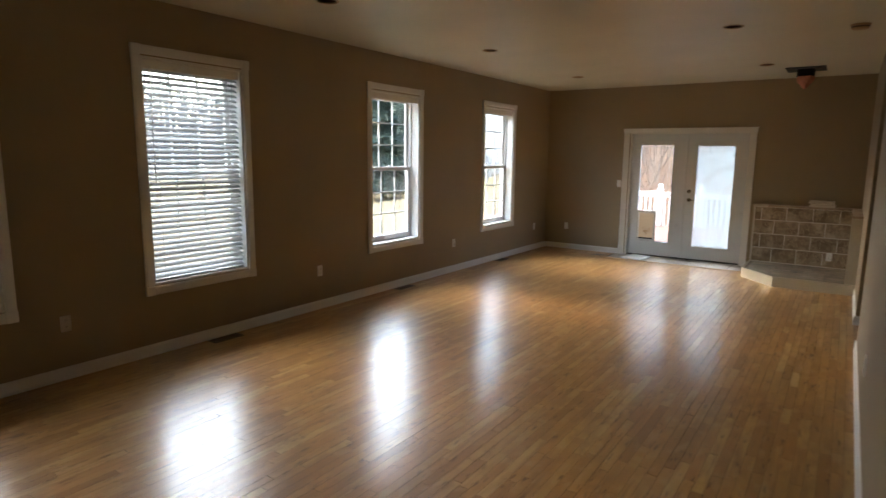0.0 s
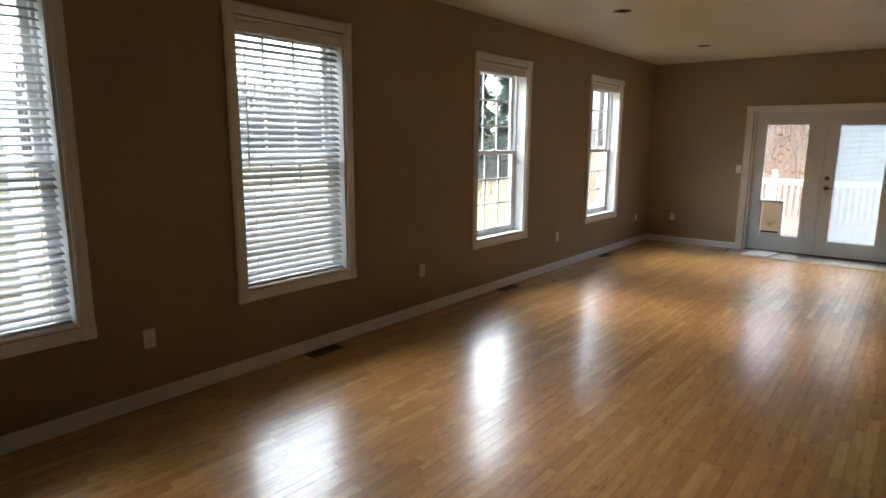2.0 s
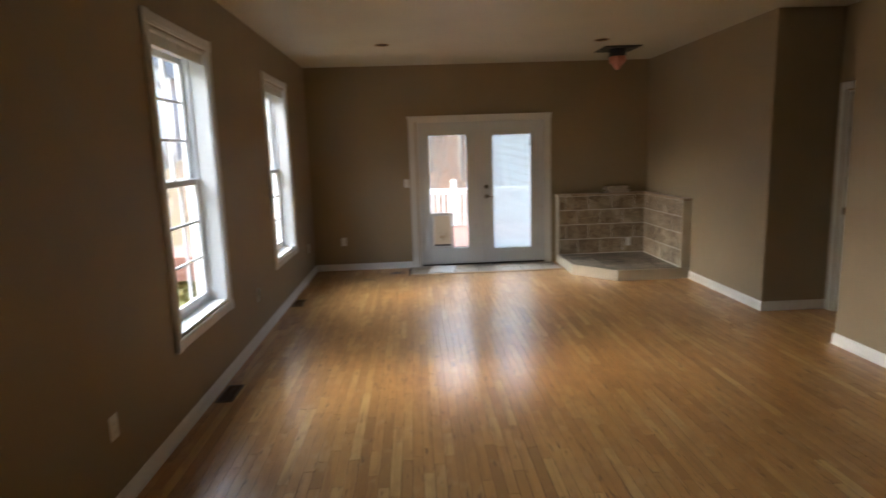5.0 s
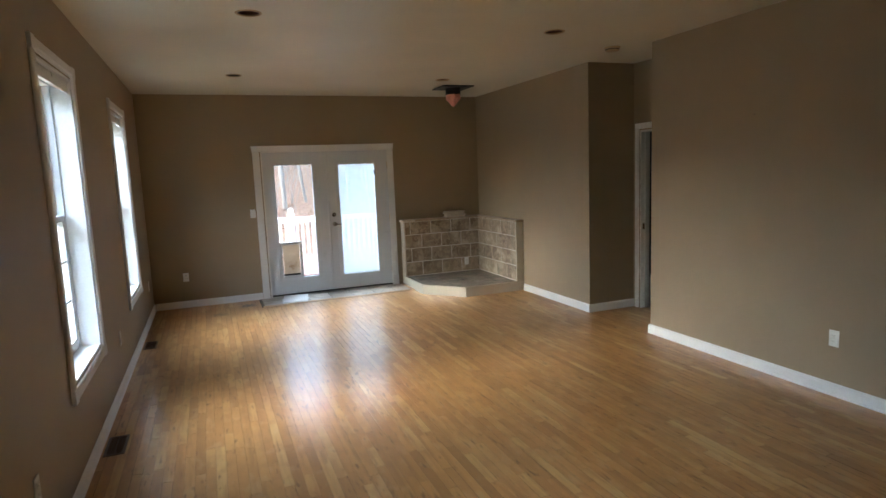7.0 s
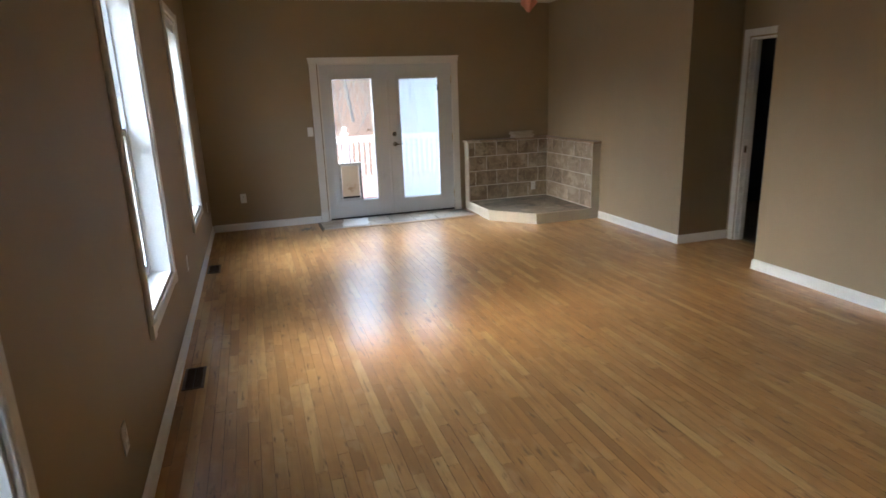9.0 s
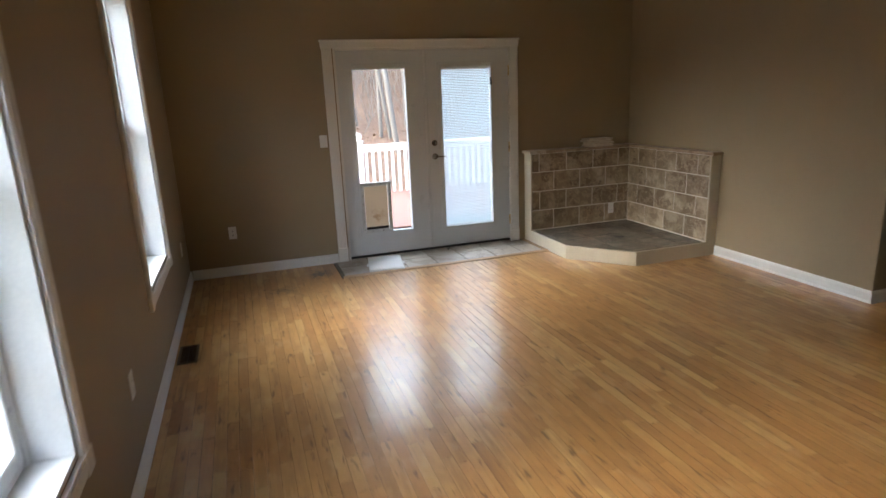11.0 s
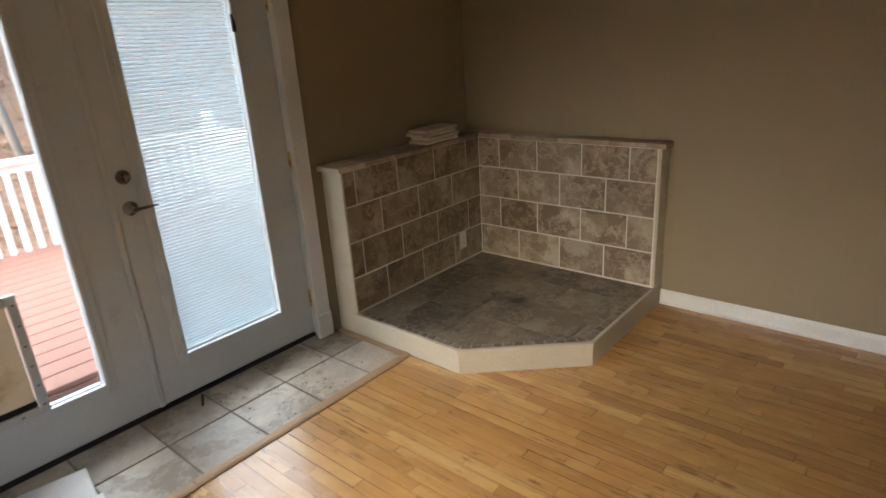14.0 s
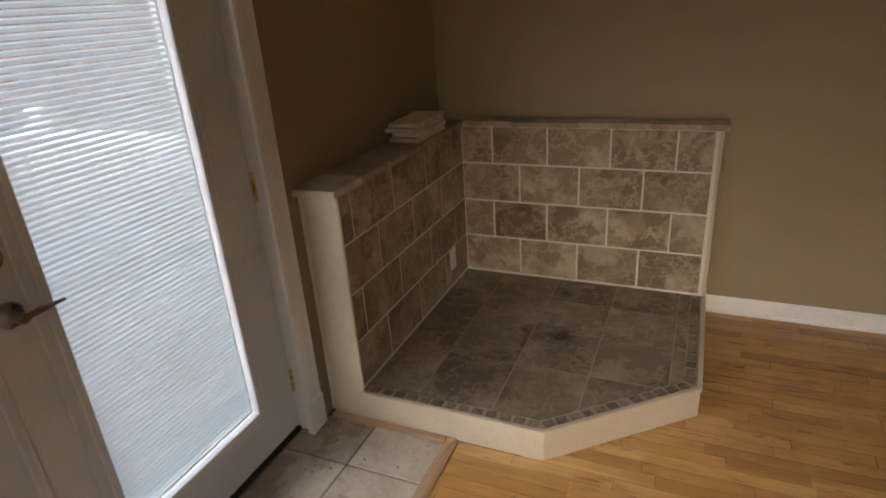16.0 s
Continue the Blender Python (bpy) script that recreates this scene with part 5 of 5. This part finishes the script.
def shrub(x, y, s):
    bm = bmesh.new()
    for k in range(900):
        v = Vector((rng.gauss(0, 1), rng.gauss(0, 1), rng.gauss(0, 1))).normalized() * rng.uniform(0.5, 1.0) * s
        c = Vector((x, y, ground_z(x, y) + 0.75 * s)) + Vector((v.x, v.y, v.z * 0.8 + 0.1 * noise.noise(v * 4)))
        u = Vector((rng.uniform(-1, 1), rng.uniform(-1, 1), rng.uniform(-1, 1))).normalized() * 0.05
        w = u.orthogonal().normalized() * 0.03
        bm.faces.new([bm.verts.new(p) for p in (c - u, c + w, c + u, c - w)])
    for k in range(9):
        limb(bm, Vector((x, y, ground_z(x, y) - 0.05)), Vector((x + rng.uniform(-s, s) * 0.6, y + rng.uniform(-s, s) * 0.6, ground_z(x, y) + s)), 0.02, 0.005, 4)
    tagged(part("shrub", bm, M_SHRUB), "yellow-green shrub beside the house wall", "shrub", "shrubs")


shrub(-5.75, 9.95, 0.62)
shrub(-5.5, 11.6, 0.55)


# neighbouring houses
def house(x0, x1, y0, y1, base, eave, ridge, mat, label, along_y=True, wins=()):
    ob = new("house")
    bm = bmesh.new()
    n = int((eave - base) / 0.18)
    for k in range(n):
        z = base + (eave - base) * k / n
        zz = base + (eave - base) * (k + 1) / n
        low = [bm.verts.new((x, y, z)) for x, y in ((x0 - 0.02, y0 - 0.02), (x1 + 0.02, y0 - 0.02), (x1 + 0.02, y1 + 0.02), (x0 - 0.02, y1 + 0.02))]
        high = [bm.verts.new((x, y, zz)) for x, y in ((x0, y0), (x1, y0), (x1, y1), (x0, y1))]
        for j in range(4):
            bm.faces.new((low[j], low[(j + 1) % 4], high[(j + 1) % 4], high[j]))
        bm.faces.new(low[::-1])
    mid = (x0 + x1) / 2 if along_y else (y0 + y1) / 2
    for e in ((y0, y1) if along_y else (x0, x1)):
        tri = ((x0, e, eave), (x1, e, eave), (mid, e, ridge)) if along_y else ((e, y0, eave), (e, y1, eave), (e, mid, ridge))
        bm.faces.new([bm.verts.new(p) for p in tri])
    part("siding", bm, mat, ob)
    bm = bmesh.new()
    o, t = 0.4, 0.12
    if along_y:
        slopes = [((x0 - o, eave - 0.2), (mid, ridge)), ((mid, ridge), (x1 + o, eave - 0.2))]
    else:
        slopes = [((y0 - o, eave - 0.2), (mid, ridge)), ((mid, ridge), (y1 + o, eave - 0.2))]
    for (a, za), (b, zb) in slopes:
        ends = (y0 - o, y1 + o) if along_y else (x0 - o, x1 + o)
        pts = [[(u, e, z + h) if along_y else (e, u, z + h) for u, z in ((a, za), (b, zb)) for h in (0, t)] for e in ends]
        v = [[bm.verts.new(p) for p in row] for row in pts]
        bm.faces.new((v[0][1], v[0][3], v[1][3], v[1][1]))
        bm.faces.new((v[0][0], v[1][0], v[1][2], v[0][2]))
        bm.faces.new((v[0][0], v[0][1], v[1][1], v[1][0]))
        bm.faces.new((v[0][2], v[1][2], v[1][3], v[0][3]))
        for row in v:
            bm.faces.new((row[0], row[2], row[3], row[1]))
    part("roof", bm, M_ROOF, ob)
    bm = bmesh.new()
    for x, y in ((x0, y0), (x1, y0), (x1, y1), (x0, y1)):
        add_box(bm, (x - 0.09, y - 0.09, base), (x + 0.09, y + 0.09, eave - 0.05), 0.01)
    part("corner_trim", bm, M_RAIL, ob)
    for face, u, z, w, h in wins:
        if face == "x1":
            lo, hi, g0, g1 = (x1 + 0.0, u - w / 2, z), (x1 + 0.07, u + w / 2, z + h), (x1 + 0.06, u - w / 2 + 0.1, z + 0.1), (x1 + 0.09, u + w / 2 - 0.1, z + h - 0.1)
        else:
            lo, hi, g0, g1 = (u - w / 2, y0 - 0.07, z), (u + w / 2, y0, z + h), (u - w / 2 + 0.1, y0 - 0.09, z + 0.1), (u + w / 2 - 0.1, y0 - 0.06, z + h - 0.1)
        box_part("window_frame", lo, hi, M_RAIL, ob, 0.01)
        box_part("window_pane", g0, g1, M_DARKWIN, ob, 0.003)
    return tagged(ob, label, "house", "neighbouring houses")


house(-17, -9.2, -8, 3.55, -1.0, 5.0, 7.6, M_SIDING, "pale yellow sided house with white corner boards", True, [("x1", 1.4, 0.3, 0.9, 1.4), ("x1", -2, 0.3, 0.9, 1.4), ("x1", 1.4, 2.8, 0.9, 1.3)])
house(-24, -15.5, 37, 46, ground_z(-20, 37) - 0.5, 6.2, 9.8, M_GREYSIDE, "blue-grey two-storey house with a dark gabled roof", True, [("y0", -21.8, 1.6, 1.2, 1.6), ("y0", -18, 1.6, 1.2, 1.6), ("y0", -21.8, 4.2, 1.2, 1.4), ("y0", -18, 4.2, 1.2, 1.4), ("x1", 40, 3.4, 1.2, 1.5)])


# ---- strip floor, board by board ----
floor = new("floor")
tagged(floor, "worn glossy maple strip floor running along the room", "floor", kind="structure")
box_part("underlay", (XW, YS, -0.03), (XB + 0.06, YN, -0.006), M_UNDER, floor, 0)
BOARD_W = 0.0575
LENGTHS = (0.26, 0.36, 0.47, 0.58, 0.72, 0.9)


def board_verts(w, l, za, zb, g=0.00025):
    """Corners of a board's top and chamfer; za, zb: the height of its two long edges."""
    c = 0.00018
    h = w / 2
    top = [(-h + g + c, -l / 2 + g + c, za), (h - g - c, -l / 2 + g + c, zb), (h - g - c, l / 2 - g - c, zb), (-h + g + c, l / 2 - g - c, za)]
    low = [(-h + g, -l / 2 + g, za - 0.0005), (h - g, -l / 2 + g, zb - 0.0005), (h - g, l / 2 - g, zb - 0.0005), (-h + g, l / 2 - g, za - 0.0005)]
    base = [(x, y, -0.008) for x, y, _ in low]
    return top + low + base


BOARD_FACES = [(0, 1, 2, 3)]
for k in range(4):
    j = (k + 1) % 4
    BOARD_FACES += [(4 + k, 4 + j, j, k), (8 + k, 8 + j, 4 + j, 4 + k)]
BOARD_MESH = {}
for l in LENGTHS:
    data = bpy.data.meshes.new("board")
    data.from_pydata(board_verts(BOARD_W, l, 0.0, 0.0), [], BOARD_FACES)
    data.materials.append(M_MAPLE)
    data.materials.append(M_UNDER)
    data.polygons.foreach_set("material_index", [0] + [1] * (len(BOARD_FACES) - 1))
    BOARD_MESH[l] = data

rng = random.Random(11)
verts, faces, tones, singles = [], [], [], 0
x = XW + 0.002
while x < XB + 0.05:
    w = BOARD_W
    cx = x + w / 2
    y = YS - rng.uniform(0, 0.6)
    y_stop = 10.25 if -2.21 < cx < -0.072 else (10.0 if cx > HX0 else YN)
    if cx > XE:
        y, y_stop = AY0 - rng.uniform(0, 0.4), AY1
    while y < y_stop:
        l = rng.choice(LENGTHS)
        cy = y + l / 2
        y0, y1 = max(y, YS if cx < XE else AY0), min(y + l, y_stop)
        lift, tilt = rng.uniform(-0.0002, 0.0002), rng.gauss(0, 0.00016)
        full = y0 == y and y1 == y + l
        close = (-3.1 < cx < -1.75 and 5.3 < cy < 9.2) or (-1.75 < cx < -0.3 and 9.0 < cy < 10.3)
        if full and close and singles < 300:
            shared("board", BOARD_MESH[l], floor, pose(cx, cy, lift, 0, math.degrees(tilt / w * 2), 0))
            singles += 1
        elif y1 - y0 > 0.02:
            k0 = len(verts)
            verts += [(vx + cx, vy + (y0 + y1) / 2, vz + (lift if vz > -0.005 else 0)) for vx, vy, vz in board_verts(w, y1 - y0, tilt, -tilt, rng.choice((0.0002, 0.0003, 0.0004, 0.0010)))]
            faces += [tuple(k0 + q for q in f) for f in BOARD_FACES]
            tones += [rng.random()] * len(BOARD_FACES)
        y += l
    x += w
data = bpy.data.meshes.new("board_field")
data.from_pydata(verts, [], faces)
data.materials.append(M_MAPLE)
data.materials.append(M_UNDER)
data.polygons.foreach_set("material_index", ([0] + [1] * (len(BOARD_FACES) - 1)) * (len(faces) // len(BOARD_FACES)))
at = data.attributes.new("tone", "FLOAT", "FACE")
at.data.foreach_set("value", tones)
field = new("board_field", data)
field.parent = floor
tagged(field, "the rest of the maple strips", kind="stuff")
